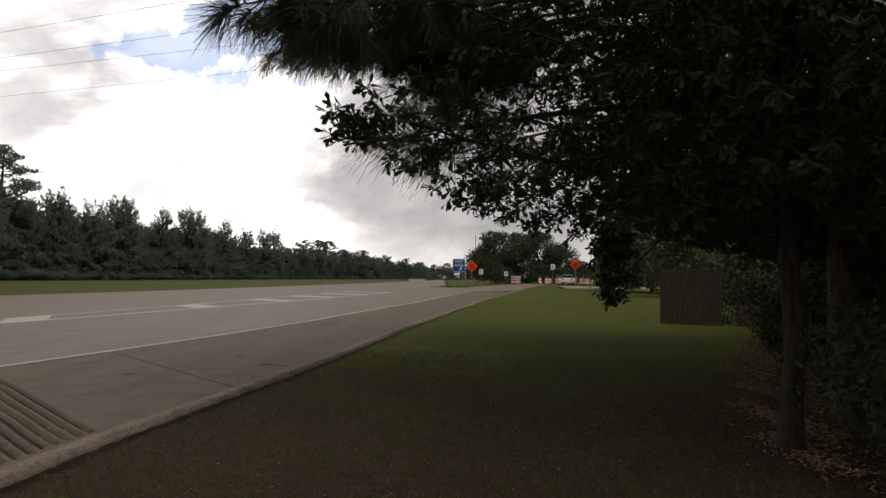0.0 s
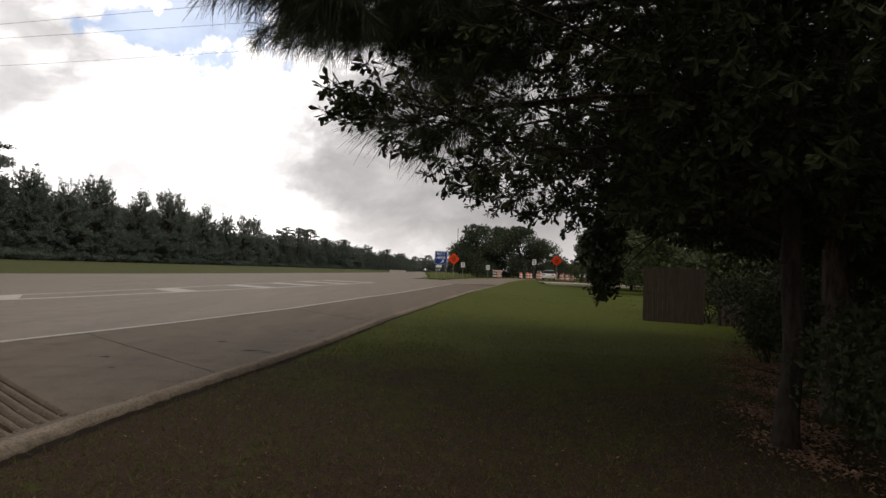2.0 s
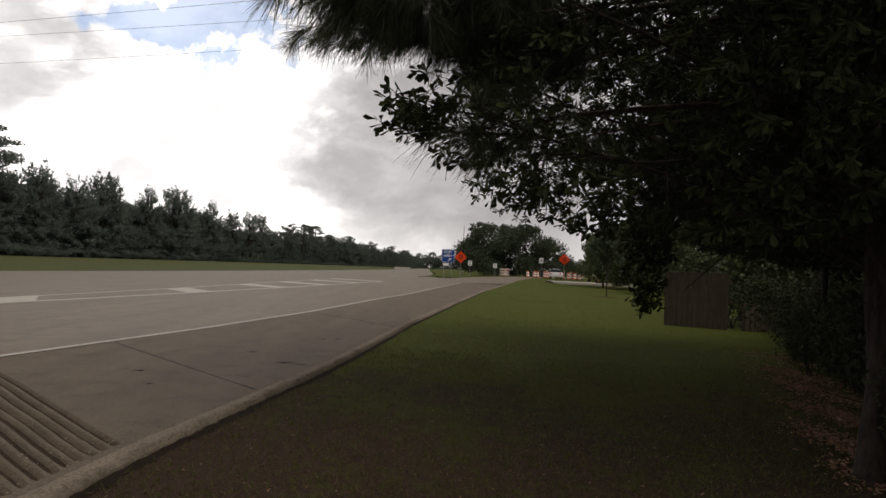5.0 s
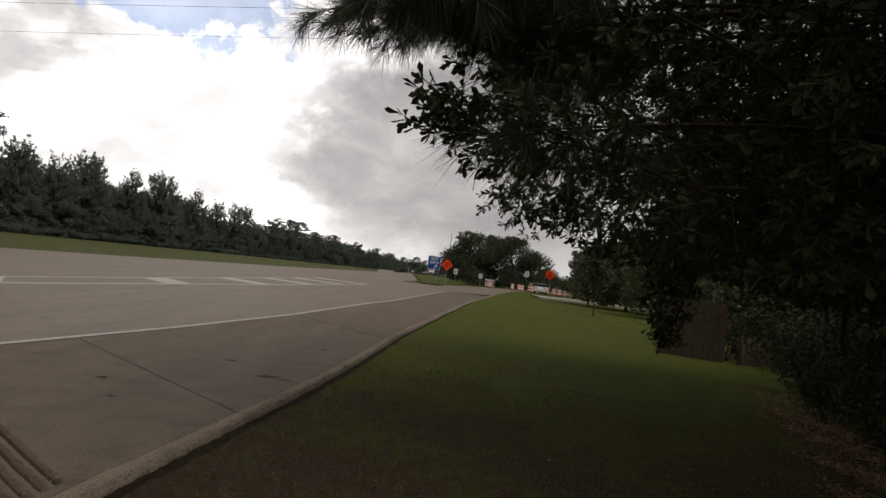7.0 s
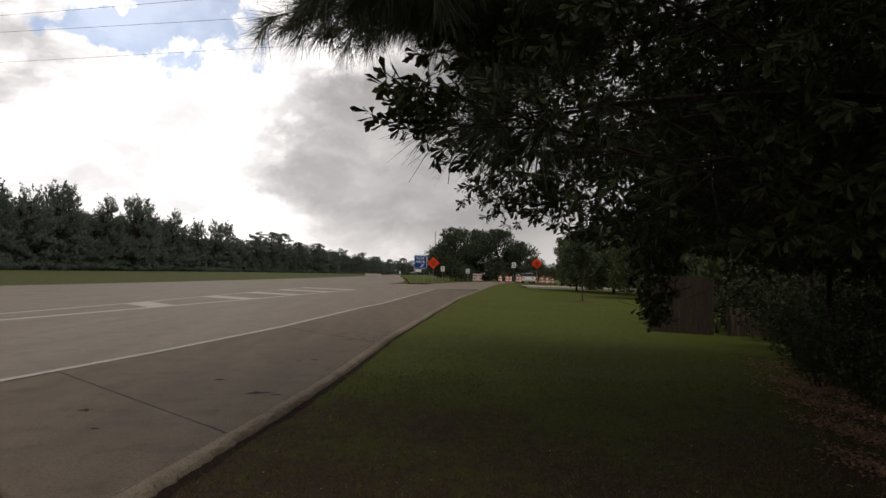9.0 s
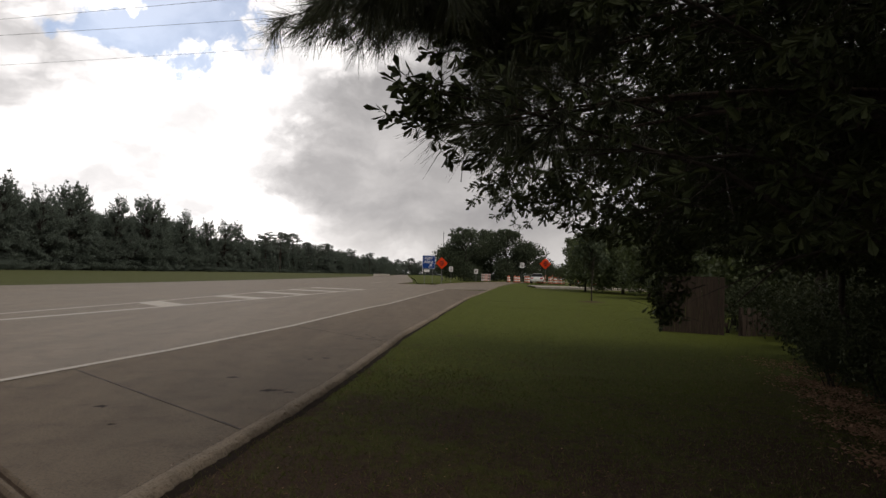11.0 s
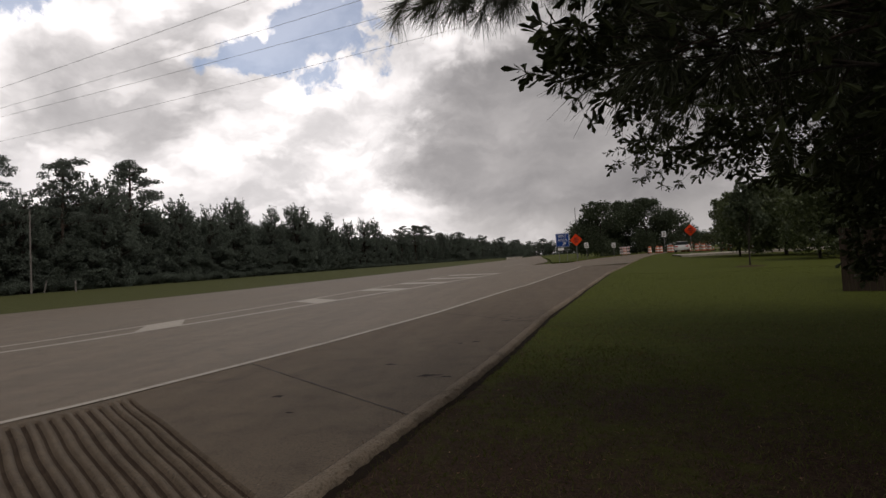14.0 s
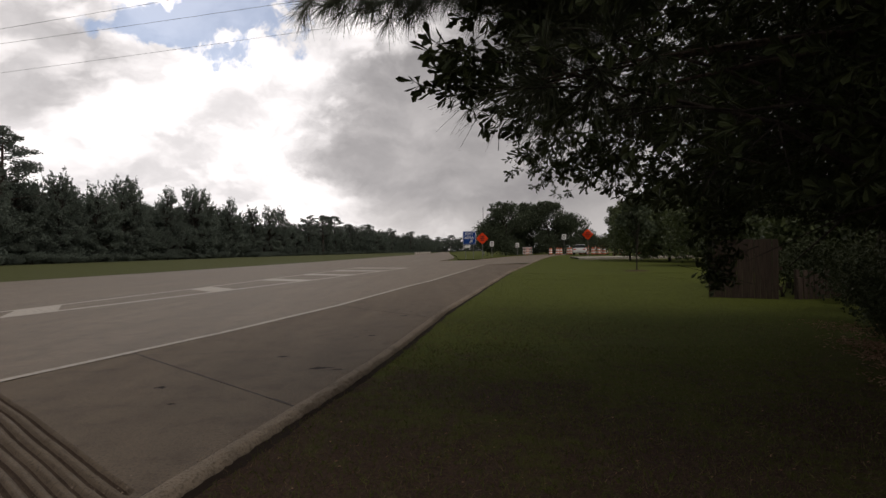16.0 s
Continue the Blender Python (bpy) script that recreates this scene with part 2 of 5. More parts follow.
def old_wood(nn, pos):
    o = nn("ShaderNodeObjectInfo").outputs["Random"]
    g = noise_(nn, stretched(nn, pos, 40, 40, 2.5), 1.0, 5.0, 0.6)
    c = mixc(nn, band(nn, g, 0.3, 0.7), (0.052, 0.036, 0.027), (0.11, 0.08, 0.063))
    return mixc(nn, band(nn, o, 0, 1, 0, 0.5), c, (0.065, 0.047, 0.037)), (g, 0.004, 0.6)


M["fence_wood"] = material("weathered_fence_wood", old_wood, 0.9)


def plain(name, col, rough=0.5, metal=0.0, spec=0.4, var=0.25, scale=6.0):
    def build(nn, pos):
        g = noise_(nn, pos, scale, 4.0, 0.6)
        return mixc(nn, band(nn, g, 0.4, 0.75, 0.0, var), col, tuple(0.55 * v for v in col)), None
    return material(name, build, rough, metal, spec)


M["sign_blue"] = plain("sign_blue", (0.012, 0.055, 0.24), 0.6, 0, 0.15)
M["sign_white"] = plain("sign_white", (0.75, 0.75, 0.73), 0.45)
M["sign_orange"] = plain("sign_orange", (0.90, 0.11, 0.025), 0.6, 0, 0.15)
M["black"] = plain("black_marking", (0.02, 0.02, 0.02), 0.5)
M["steel"] = plain("galvanised_steel", (0.24, 0.24, 0.23), 0.55, 0.6)
M["drum_orange"] = plain("drum_orange", (0.60, 0.19, 0.10), 0.55)
M["rubber"] = plain("rubber", (0.02, 0.02, 0.02), 0.85)
M["car_white"] = plain("car_white", (0.75, 0.75, 0.74), 0.25, 0, 0.5, 0.1)
M["car_dark"] = plain("car_dark", (0.03, 0.032, 0.038), 0.25, 0, 0.5, 0.1)
M["car_glass"] = plain("car_glass", (0.015, 0.018, 0.02), 0.08, 0, 0.6, 0.0)
M["lamp_red"] = plain("lamp_red", (0.55, 0.02, 0.02), 0.25)
M["pole_wood"] = material("pole_wood", bark_((0.12, 0.11, 0.10), (0.22, 0.205, 0.19)), 0.9)
M["wire"] = plain("wire", (0.03, 0.03, 0.032), 0.6)
M["stain"] = plain("tar_stain", (0.018, 0.012, 0.009), 0.8, 0, 0.2, 0.5, 30.0)
M["joint"] = plain("joint_filler", (0.05, 0.044, 0.038), 0.85)
M["mulch"] = plain("mulch", (0.07, 0.045, 0.03), 0.95, 0, 0.1, 0.6, 30.0)

# ------------------------------------------------------------------ mesh helpers
def mesh_np(name, verts, faces, mat, smooth=False):
    me = bpy.data.meshes.new(name)
    verts, faces = np.asarray(verts, np.float32), np.asarray(faces, np.int32)
    k = faces.shape[1]
    me.vertices.add(len(verts)), me.loops.add(faces.size), me.polygons.add(len(faces))
    me.vertices.foreach_set("co", verts.ravel())
    me.loops.foreach_set("vertex_index", faces.ravel())
    me.polygons.foreach_set("loop_start", np.arange(len(faces), dtype=np.int32) * k)
    me.polygons.foreach_set("use_smooth", np.full(len(faces), smooth, bool))
    me.materials.append(M[mat])
    me.update(calc_edges=True)
    return me


def part(name, bm, mat, parent=None, label="", smooth=False):
    """Links a bmesh, or a finished mesh, as one object under its thing."""
    if isinstance(bm, bmesh.types.BMesh):
        me = bpy.data.meshes.new(name)
        bm.normal_update()
        bm.to_mesh(me)
        bm.free()
        me.materials.append(M[mat])
        if smooth:
            me.polygons.foreach_set("use_smooth", np.ones(len(me.polygons), bool))
    else:
        me = bm
    ob = new(name, me)
    if parent is not None:
        ob.parent = parent
    return tagged(ob, label) if label else ob


def thing(name, label, category, group="", at=(0, 0, 0), turn=0.0):
    ob = tagged(new(name), label, category, group)
    ob.matrix_basis = pose(*at, 0, 0, turn)
    return ob


def box(bm, cx, cy, cz, sx, sy, sz, bevel=0.0, m=None):
    r = bmesh.ops.create_cube(bm, size=1.0, matrix=Matrix.Translation((cx, cy, cz)) @ Matrix.Diagonal((sx, sy, sz, 1)))
    if bevel:
        es = list({e for v in r["verts"] for e in v.link_edges})
        bmesh.ops.bevel(bm, geom=es, offset=bevel, segments=2, affect="EDGES", profile=0.6)
    if m is not None:
        bmesh.ops.transform(bm, matrix=m, verts=bm.verts)
    return bm


def rod(bm, a, b, r0, r1=None, seg=8):
    a, b = Vector(a), Vector(b)
    d = b - a
    m = Matrix.Translation((a + b) / 2) @ d.to_track_quat("Z", "Y").to_matrix().to_4x4()
    bmesh.ops.create_cone(bm, cap_ends=True, segments=seg, radius1=r0, radius2=r0 if r1 is None else r1, depth=d.length, matrix=m)
    return bm


def tubes(segs, sides=5):
    """Vertices and quads of tapered tubes; segs: (a, b, r0, r1)."""
    V, F = [], []
    for a, b, r0, r1 in segs:
        a, b = np.array(a, float), np.array(b, float)
        d = b - a
        d /= np.linalg.norm(d) + 1e-9
        u = np.cross(d, (0.31, 0.77, 0.55))
        u /= np.linalg.norm(u)
        w = np.cross(d, u)
        base = len(V)
        for p, r in ((a, r0), (b, r1)):
            for i in range(sides):
                t = 2 * pi * i / sides
                V.append(p + r * (cos(t) * u + sin(t) * w))
        for i in range(sides):
            j = (i + 1) % sides
            F.append((base + i, base + j, base + sides + j, base + sides + i))
    return np.array(V), np.array(F)


def curve_at(table, y):
    return float(np.interp(y, [p[0] for p in table], [p[1] for p in table]))


# ------------------------------------------------------------------ lines of the road: (y, x)
KERB = [(-120, -32), (-30, -9.0), (-10, -4.7), (0, -2.85), (3.4, -2.47), (4.2, -2.38), (5.5, -2.13), (6.6, -1.92), (8.3, -1.63), (9.6, -1.45), (13.7, -0.90),
        (16.4, -0.42), (21, 0.35), (28, 1.55), (36, 2.95), (50, 6.0), (64, 9.4), (81, 14.3), (95, 19.5), (120, 32), (150, 50)]
EDGE = [(-120, -46), (-30, -16.5), (0, -8.1), (5.1, -6.45), (6.7, -5.75), (10.6, -4.65), (15, -3.65), (22.9, -2.35), (26, -1.7), (42, 0.7), (52, 2.3)]
GORE_LOW = [(-60, -31), (0, -15.0), (9.3, -12.2), (12.3, -11.0), (16.5, -10.0), (21.6, -8.95), (29, -7.4), (47.6, -4.1), (62, -1.6)]
GORE_UP = [(-60, -32.5), (0, -16.3), (10, -13.1), (14.7, -11.75), (22.9, -10.75), (33.6, -9.9), (48, -8.7), (70, -6.4), (95, -3.6)]
FAR = [(-120, -60), (0, -31.5), (20, -27.6), (29, -25.9), (45, -23.8), (75, -21.2), (110, -19.2), (200, -15.5), (400, -11.5), (800, -10)]
MAIN_RIGHT = [(70, -3.2), (85, -1.2), (100, -0.2), (120, 0.0), (200, -0.6), (400, -1.5), (800, -2.5)]


def smooth01(t):
    t = max(0.0, min(1.0, t))
    return t * t * (3 - 2 * t)


def rise(x, y):
    """The ramp and the rest area climb a little away from the highway."""
    return 0.45 * smooth01((y - 36) / 45) * smooth01((x + 1) / 12)


def ground_z(x, y):
    xf, xk = curve_at(FAR, y), curve_at(KERB, min(y, 150))
    if x < xf:
        return -0.03 + 0.70 * smooth01((xf - x) / 15.0)
    if x <= xk - 0.4:
        return -0.16 + rise(x, y)
    d = max(0.0, x - xk)
    z = -0.045 - 0.12 * smooth01((d - 0.2) / 5.0) + rise(x, y)
    return z + 0.02 * noise.noise((x * 0.5, y * 0.5, 3.0))


def build_ground():
    xs = sorted({*np.round(np.arange(-4, 9, 0.3), 2), *range(-60, 60, 2), -2500, -900, -400, -200, -120, -80, 80, 120, 200, 400, 900, 2500})
    ys = sorted({*np.round(np.arange(-1, 24, 0.3), 2), *range(-30, 120, 2), -2000, -600, -200, -90, -50, *range(120, 420, 12), 500, 700, 1200, 2500})
    V, F = [], []
    for y in ys:
        for x in xs:
            V.append((x, y, ground_z(x, y)))
    w = len(xs)
    for j in range(len(ys) - 1):
        for i in range(w - 1):
            a = j * w + i
            F.append((a, a + 1, a + w + 1, a + w))
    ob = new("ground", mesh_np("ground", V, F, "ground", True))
    return tagged(ob, "mown green lawn with bare brown soil patches", "ground", kind="structure")


ground = build_ground()


def strip(name, left, right, ys, z, depth, mat, label, category="road", parent=None):
    """A slab between two lines, with sides."""
    V, F = [], []
    for y in ys:
        xl = left(y) if callable(left) else curve_at(left, y)
        xr = right(y) if callable(right) else curve_at(right, y)
        for x, zz in ((xl, -depth), (xl, 0), (xr, 0), (xr, -depth)):
            V.append((x, y, z + rise(x, y) + zz))
    for j in range(len(ys) - 1):
        a, b = 4 * j, 4 * j + 4
        for k in range(3):
            F.append((a + k, a + k + 1, b + k + 1, b + k))
    ob = new(name, mesh_np(name, V, F, mat))
    if parent is not None:
        ob.parent = parent
        return tagged(ob, label) if label else ob
    return tagged(ob, label, category, kind="structure")


near_ys = list(np.arange(-120, 60, 1.5))
# highway with its exit lane, the ramp beyond the nose, the kerbed shoulder
road = strip("road", FAR, lambda y: curve_at(EDGE, y) + 0.07, [*near_ys, 60, 66, 72], 0.0, 0.25, "lane", "pale worn concrete highway lanes with an exit lane")
strip("road", FAR, MAIN_RIGHT, [72, 80, 90, 100, 120, 150, 200, 300, 400, 600, 800], 0.0, 0.25, "lane", "pale concrete highway running to the horizon")
NOSE = [(60, 4.0), (72, 2.6), (76, 3.2), (81, 7.0), (90, 13.0), (100, 18.0), (120, 29), (150, 46)]
strip("road", EDGE, KERB, [52, 56, 60, 66, 72], 0.002, 0.25, "lane", "pale concrete exit ramp to the rest area")
strip("road", lambda y: curve_at(NOSE, y), KERB, [72, 76, 81, 90, 100, 120, 150], 0.002, 0.25, "lane", "concrete ramp curving into the rest area")

ISLAND_L = [(74.5, 2.3), (78, 0.4), (90, 0.3), (120, 0.6), (200, 0.0)]
ISLAND_R = [(74.5, 2.7), (76, 3.2), (81, 6.9), (90, 12.9), (100, 17.9), (120, 28.9), (200, 60)]
island = strip("traffic_island", ISLAND_L, ISLAND_R, [74.5, 76, 78, 81, 85, 90, 100, 120, 160, 200], 0.10, 0.3, "ground", "grassy traffic island between highway and ramp", "island")

# shoulder: concrete slabs between skewed joints, one of them with a rumble strip
def skew(yk):
    return 2.75


def lip(y):
    return curve_at(KERB, y) - 0.14


def slab_mesh(y0, y1, fine=None):
    ss = list(np.arange(y0 + 0.012, y1 - 0.012, 0.75)) + [y1 - 0.012]
    if fine:
        ss = [v for v in ss if not fine[0] - 0.05 < v < fine[1] + 0.05] + list(np.arange(fine[0], fine[1] + 1e-6, 0.0118))
    ss = sorted(ss)
    us = [0.0, 0.04, 0.055, 0.075, *np.linspace(0.10, 0.93, 42), 0.955, 0.975, 1.0] if fine else [0.0, 0.33, 0.66, 1.0]
    V, F, low = [], [], []
    phase = []
    for v in ss:
        inside = bool(fine) and fine[0] <= v <= fine[1]
        turn = (v - fine[0]) / fine[2] % 1.0 if inside else 0.0
        phase.append(turn)
        for u in us:
            # the grooves wander a little, and their ends are ragged
            q = v + (0.018 * noise.noise((u * 4.0, v * 2.0, 2.0)) * min(1.0, 8 * u, 8 * (1 - u)) if inside else 0.0)
            ye = q + skew(q)
            a, b = (curve_at(EDGE, ye) + 0.075, ye), (lip(q), q)
            x, y = a[0] + (b[0] - a[0]) * u, a[1] + (b[1] - a[1]) * u
            z = 0.0
            if inside and 0.05 < u < 0.97:
                z = -0.037 * (0.5 - 0.5 * cos(2 * pi * turn)) ** 1.6 * (0.6 if u < 0.06 or u > 0.96 else 1.0) + 0.006 * noise.noise((x * 30, y * 30, 0.0))
            V.append((x, y, z + rise(x, y)))
    w = len(us)
    for j in range(len(ss) - 1):
        for i in range(w - 1):
            a = j * w + i
            F.append((a, a + 1, a + w + 1, a + w))
            # faces at the groove bottoms, which take the darker concrete
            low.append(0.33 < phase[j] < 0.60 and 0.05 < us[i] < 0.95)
    # skirt round the slab
    ring = [j * w for j in range(len(ss))] + [(len(ss) - 1) * w + i for i in range(1, w)] + [j * w + w - 1 for j in range(len(ss) - 2, -1, -1)] + [i for i in range(w - 2, 0, -1)]
    base = len(V)
    V += [(V[i][0], V[i][1], V[i][2] - 0.22) for i in ring]
    for k in range(len(ring)):
        q = (k + 1) % len(ring)
        F.append((ring[k], ring[q], base + q, base + k))
        low.append(False)
    me = mesh_np("slab", V, F, "shoulder")
    me.materials.append(M["groove_shade"])
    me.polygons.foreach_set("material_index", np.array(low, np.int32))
    return me


# dirt and shade of the groove bottoms painted as one darker concrete
M["groove_shade"] = material("groove_dirt_and_shade", concrete_((0.10, 0.075, 0.057), (0.065, 0.048, 0.036)), 0.95, 0, 0.05)
shoulder = tagged(new("shoulder"), "brownish concrete shoulder with joints and a rumble strip", "shoulder", kind="structure")
JOINTS = [-29.5, -22.0, -14.5, -7.0, -0.3, 5.97, 12.3, 21.8, 32.0, 42.0, 49.5]
for a, b in zip(JOINTS, JOINTS[1:]):
    rumble = (2.45, 4.22, 0.1041) if a < 2 < b else None
    part("slab", slab_mesh(a, b, rumble), "shoulder", shoulder, "slab with worn transverse rumble grooves" if rumble else "")

for v in JOINTS:
    ye = v + skew(v)
    (xa, ya), (xb, yb) = (curve_at(EDGE, ye) + 0.075, ye), (lip(v), v)
    V, F = [], []
    for j in range(61):
        q = j / 60
        x, y = xa + (xb - xa) * q, ya + (yb - ya) * q
        for side in (-1, 1):
            half = max(0.006, 0.014 + 0.022 * noise.noise((x * 4.0, y * 9.0, 5.0 * side)) + 0.012 * noise.noise((x * 19.0, y * 30.0, side)))
            V.append((x, y + side * half, 0.003 + rise(x, y)))
        if j:
            F.append((2 * j - 2, 2 * j, 2 * j + 1, 2 * j - 1))
    part("joint_filler", mesh_np("joint_filler", V, F, "joint"), "joint", shoulder)

# kerb: a low rounded lip along the outer side
def build_kerb():
    prof = [(-0.145, -0.03), (-0.138, 0.010), (-0.125, 0.020), (-0.10, 0.022), (-0.075, 0.024), (-0.05, 0.023), (-0.025, 0.018), (-0.008, 0.006), (0.008, -0.02), (0.016, -0.06), (0.02, -0.25)]
    ys = sorted({*np.round(np.arange(-30, 2, 0.6), 2), *np.round(np.arange(2, 26, 0.03), 2), *np.round(np.arange(26, 151, 1.5), 2)})
    V, F = [], []
    for y in ys:
        for o, z in prof:
            wob = 0.018 * noise.noise((y * 1.7, o * 3, 1.0)) + 0.016 * noise.noise((y * 6, o * 9, 5.0)) + 0.016 * noise.noise((y * 17, o * 30, 8.0))
            chip = 0.005 * noise.noise((y * 23, o * 40, 3.0)) - 0.012 * max(0.0, noise.noise((y * 3.1, o * 14, 9.0)) - 0.25)
            V.append((curve_at(KERB, y) + o + (wob if o > -0.09 else 0.4 * wob if o > -0.13 else 0), y, z + rise(curve_at(KERB, y), y) + (0.3 * wob + chip if z > -0.03 else 0)))
    w = len(prof)
    for j in range(len(ys) - 1):
        for i in range(w - 1):
            a = j * w + i
            F.append((a, a + 1, a + w + 1, a + w))
    return tagged(new("kerb", mesh_np("kerb", V, F, "kerb")), "low worn concrete kerb with crumbling edge", "kerb", kind="structure")


build_kerb()


def kerb_seam():
    ys = np.round(np.arange(-5.0, 34, 0.05), 2)
    V, F = [], []
    for j, y in enumerate(ys):
        half = max(0.002, 0.006 + 0.010 * noise.noise((y * 3.0, 6.0, 0.0)) + 0.006 * noise.noise((y * 13.0, 2.0, 0.0)))
        for o in (-half, half):
            x = lip(y) - 0.012 + o
            V.append((x, y, 0.003 + rise(x, y)))
        if j:
            F.append((2 * j - 2, 2 * j - 1, 2 * j + 1, 2 * j))
    return tagged(new("kerb_seam", mesh_np("kerb_seam", V, F, "joint")), "narrow dirty seam between shoulder and kerb", "seam", kind="structure")


kerb_seam()


def soil_edge():
    ys = np.round(np.arange(-5.0, 34, 0.05), 2)
    V, F = [], []
    for y in ys:
        w = 0.05 + 0.07 * noise.noise((y * 0.9, 3.0, 0.0)) + 0.05 * noise.noise((y * 5.0, 1.0, 0.0)) + 0.03 * noise.noise((y * 14.0, 7.0, 0.0))
        w = max(w, 0.015)
        for o, up in ((-0.005, 0.012 + 0.012 * noise.noise((y * 9.0, 2.0, 0.0))), (0.5 * w + 0.02, 0.016), (w + 0.04, -0.012)):
            x = curve_at(KERB, y) + 0.012 + o
            V.append((x, y, ground_z(x, y) + up))
    for j in range(len(ys) - 1):
        for i in range(2):
            a = j * 3 + i
            F.append((a, a + 1, a + 4, a + 3))
    return tagged(new("soil_edge", mesh_np("soil_edge", V, F, "shaded_wet_soil", True)), "dark damp bare soil with painted kerb shadow along the outer side of the kerb", "soil", kind="structure")


# near black: damp soil with the kerb's shadow line put into its colour
M["shaded_wet_soil"] = plain("shaded_wet_soil", (0.022, 0.015, 0.011), 0.9, 0, 0.1, 0.6, 40.0)
soil_edge()

# painted lines
def line(name, table, ys, width, label, z=0.005):
    V, F = [], []
    for y in ys:
        x = curve_at(table, y)
        wob = 0.012 * noise.noise((y * 2.1, width, 0))
        for o in (-width / 2, width / 2):
            V.append((x + o + wob, y, z + rise(x, y)))
    for j in range(len(ys) - 1):
        a = 2 * j
        F.append((a, a + 1, a + 3, a + 2))
    return tagged(new(name, mesh_np(name, V, F, "paint")), label, "road marking", kind="structure")


line("edge_line", EDGE, list(np.arange(-30, 52, 0.5)), 0.125, "worn white painted edge line", 0.007)
line("gore_line", GORE_LOW, list(np.arange(-40, 62, 0.7)), 0.24, "white painted gore line")
line("gore_line", GORE_UP, list(np.arange(-40, 95, 0.7)), 0.17, "thin white painted gore line")
for yh, length in ((-1.0, 1.6), (7.2, 1.5), (15.2, 1.5), (22.6, 1.6), (29.0, 1.7), (34.8, 1.8), (40.8, 2.0), (46.8, 2.2), (53.0, 2.5), (60.0, 2.8)):
    x0, x1 = curve_at(GORE_UP, yh), curve_at(GORE_LOW, yh - 1.5)
    V = [(x0, yh, 0.009), (x0 + 0.1, yh + length, 0.009), (x1 + 0.35, yh - 1.4 + 0.9, 0.009), (x1, yh - 1.9, 0.009)]
    V = [(x, y, z + rise(x, y)) for x, y, z in V]
    tagged(new("gore_hatch", mesh_np("gore_hatch", V, [(0, 3, 2, 1)], "paint")), "worn white painted hatch bar in the gore", "road marking", "gore hatching", "structure")

# dark stains and dropped bits on the shoulder
rng = np.random.default_rng(7)
for x, y, sx, sy in ((-2.33, 7.56, 0.20, 0.07), (-2.12, 7.48, 0.10, 0.04), (-2.98, 8.3, 0.13, 0.05), (-3.72, 6.72, 0.10, 0.06), (-2.3, 9.87, 0.07, 0.05), (-2.08, 10.0, 0.09, 0.05),
                     (-1.79, 12.65, 0.15, 0.07), (-1.54, 12.93, 0.08, 0.07), (-1.7, 13.4, 0.06, 0.05), (-3.13, 3.72, 0.055, 0.055), (-3.3, 6.1, 0.07, 0.03)):
    k = 26
    r = 0.35 + 0.75 * rng.random(k)
    sx, sy = sx * 0.8, sy * 1.1
    dip = -0.022 if y < 4 else 0.0
    V = [(x, y, 0.006 + dip)] + [(x + sx * r[i] * cos(2 * pi * i / k), y + sy * r[i] * sin(2 * pi * i / k), 0.003 + dip) for i in range(k)]
    F = [(0, 1 + i, 1 + (i + 1) % k) for i in range(k)]
    tagged(new("tar_stain", mesh_np("tar_stain", V, F, "stain", True)), "dark ragged stain on the concrete shoulder", "stain", "stains on the shoulder", "structure")

# driveway of the rest area behind the lawn
DRIVE_N = [(14, 62.5), (24, 60.5), (40, 61), (70, 66)]
V, F = [], []
for j, x in enumerate((13, 16, 20, 26, 34, 44, 60, 80)):
    yn = curve_at(DRIVE_N, x)
    for y, z in ((yn - 0.01, -0.2), (yn, 0.06), (yn + 4.5, 0.06), (yn + 4.51, -0.2)):
        V.append((x, y, z + rise(x, y) - 0.02))
    if j:
        a = 4 * (j - 1)
        F += [(a + k, a + 4 + k, a + 5 + k, a + 1 + k) for k in range(3)]
tagged(new("driveway", mesh_np("driveway", V, np.array(F)[:, ::-1], "pale_road")), "pale concrete driveway of the rest area", "driveway", kind="structure")

# ------------------------------------------------------------------ leaves and trees
LEAF = np.array([(0, 0, 0), (-0.07, 0.42, 0.03), (-0.17, 0.80, 0.02), (0, 1.0, -0.05), (0.17, 0.80, 0.02), (0.07, 0.42, 0.03)])
LEAF_F = np.array([(0, 3, 2, 1), (0, 5, 4, 3)])
TUFT = np.array([(-0.5, -0.35, 0.0), (0.45, -0.5, 0.12), (0.5, 0.4, -0.05), (-0.35, 0.5, 0.10)])
TUFT_F = np.array([(0, 1, 2, 3)])


def unit(v):
    return v / (np.linalg.norm(v, axis=-1, keepdims=True) + 1e-9)


def scatter(shape, faces, where, along, size, rg, side=None):
    """Copies of a small shape at points, its y axis along the given ways, joined as arrays."""
    m = len(where)
    along = unit(along)
    rnd = unit(rg.normal(size=(m, 3))) if side is None else side
    xa = unit(np.cross(along, rnd))
    za = np.cross(xa, along)
    size = np.broadcast_to(np.asarray(size, float), (m,))
    P = shape[None] * size[:, None, None]
    V = where[:, None, :] + P[..., 0:1] * xa[:, None] + P[..., 1:2] * along[:, None] + P[..., 2:3] * za[:, None]
    F = faces[None] + (np.arange(m) * len(shape))[:, None, None]
    return V.reshape(-1, 3), F.reshape(-1, faces.shape[1])


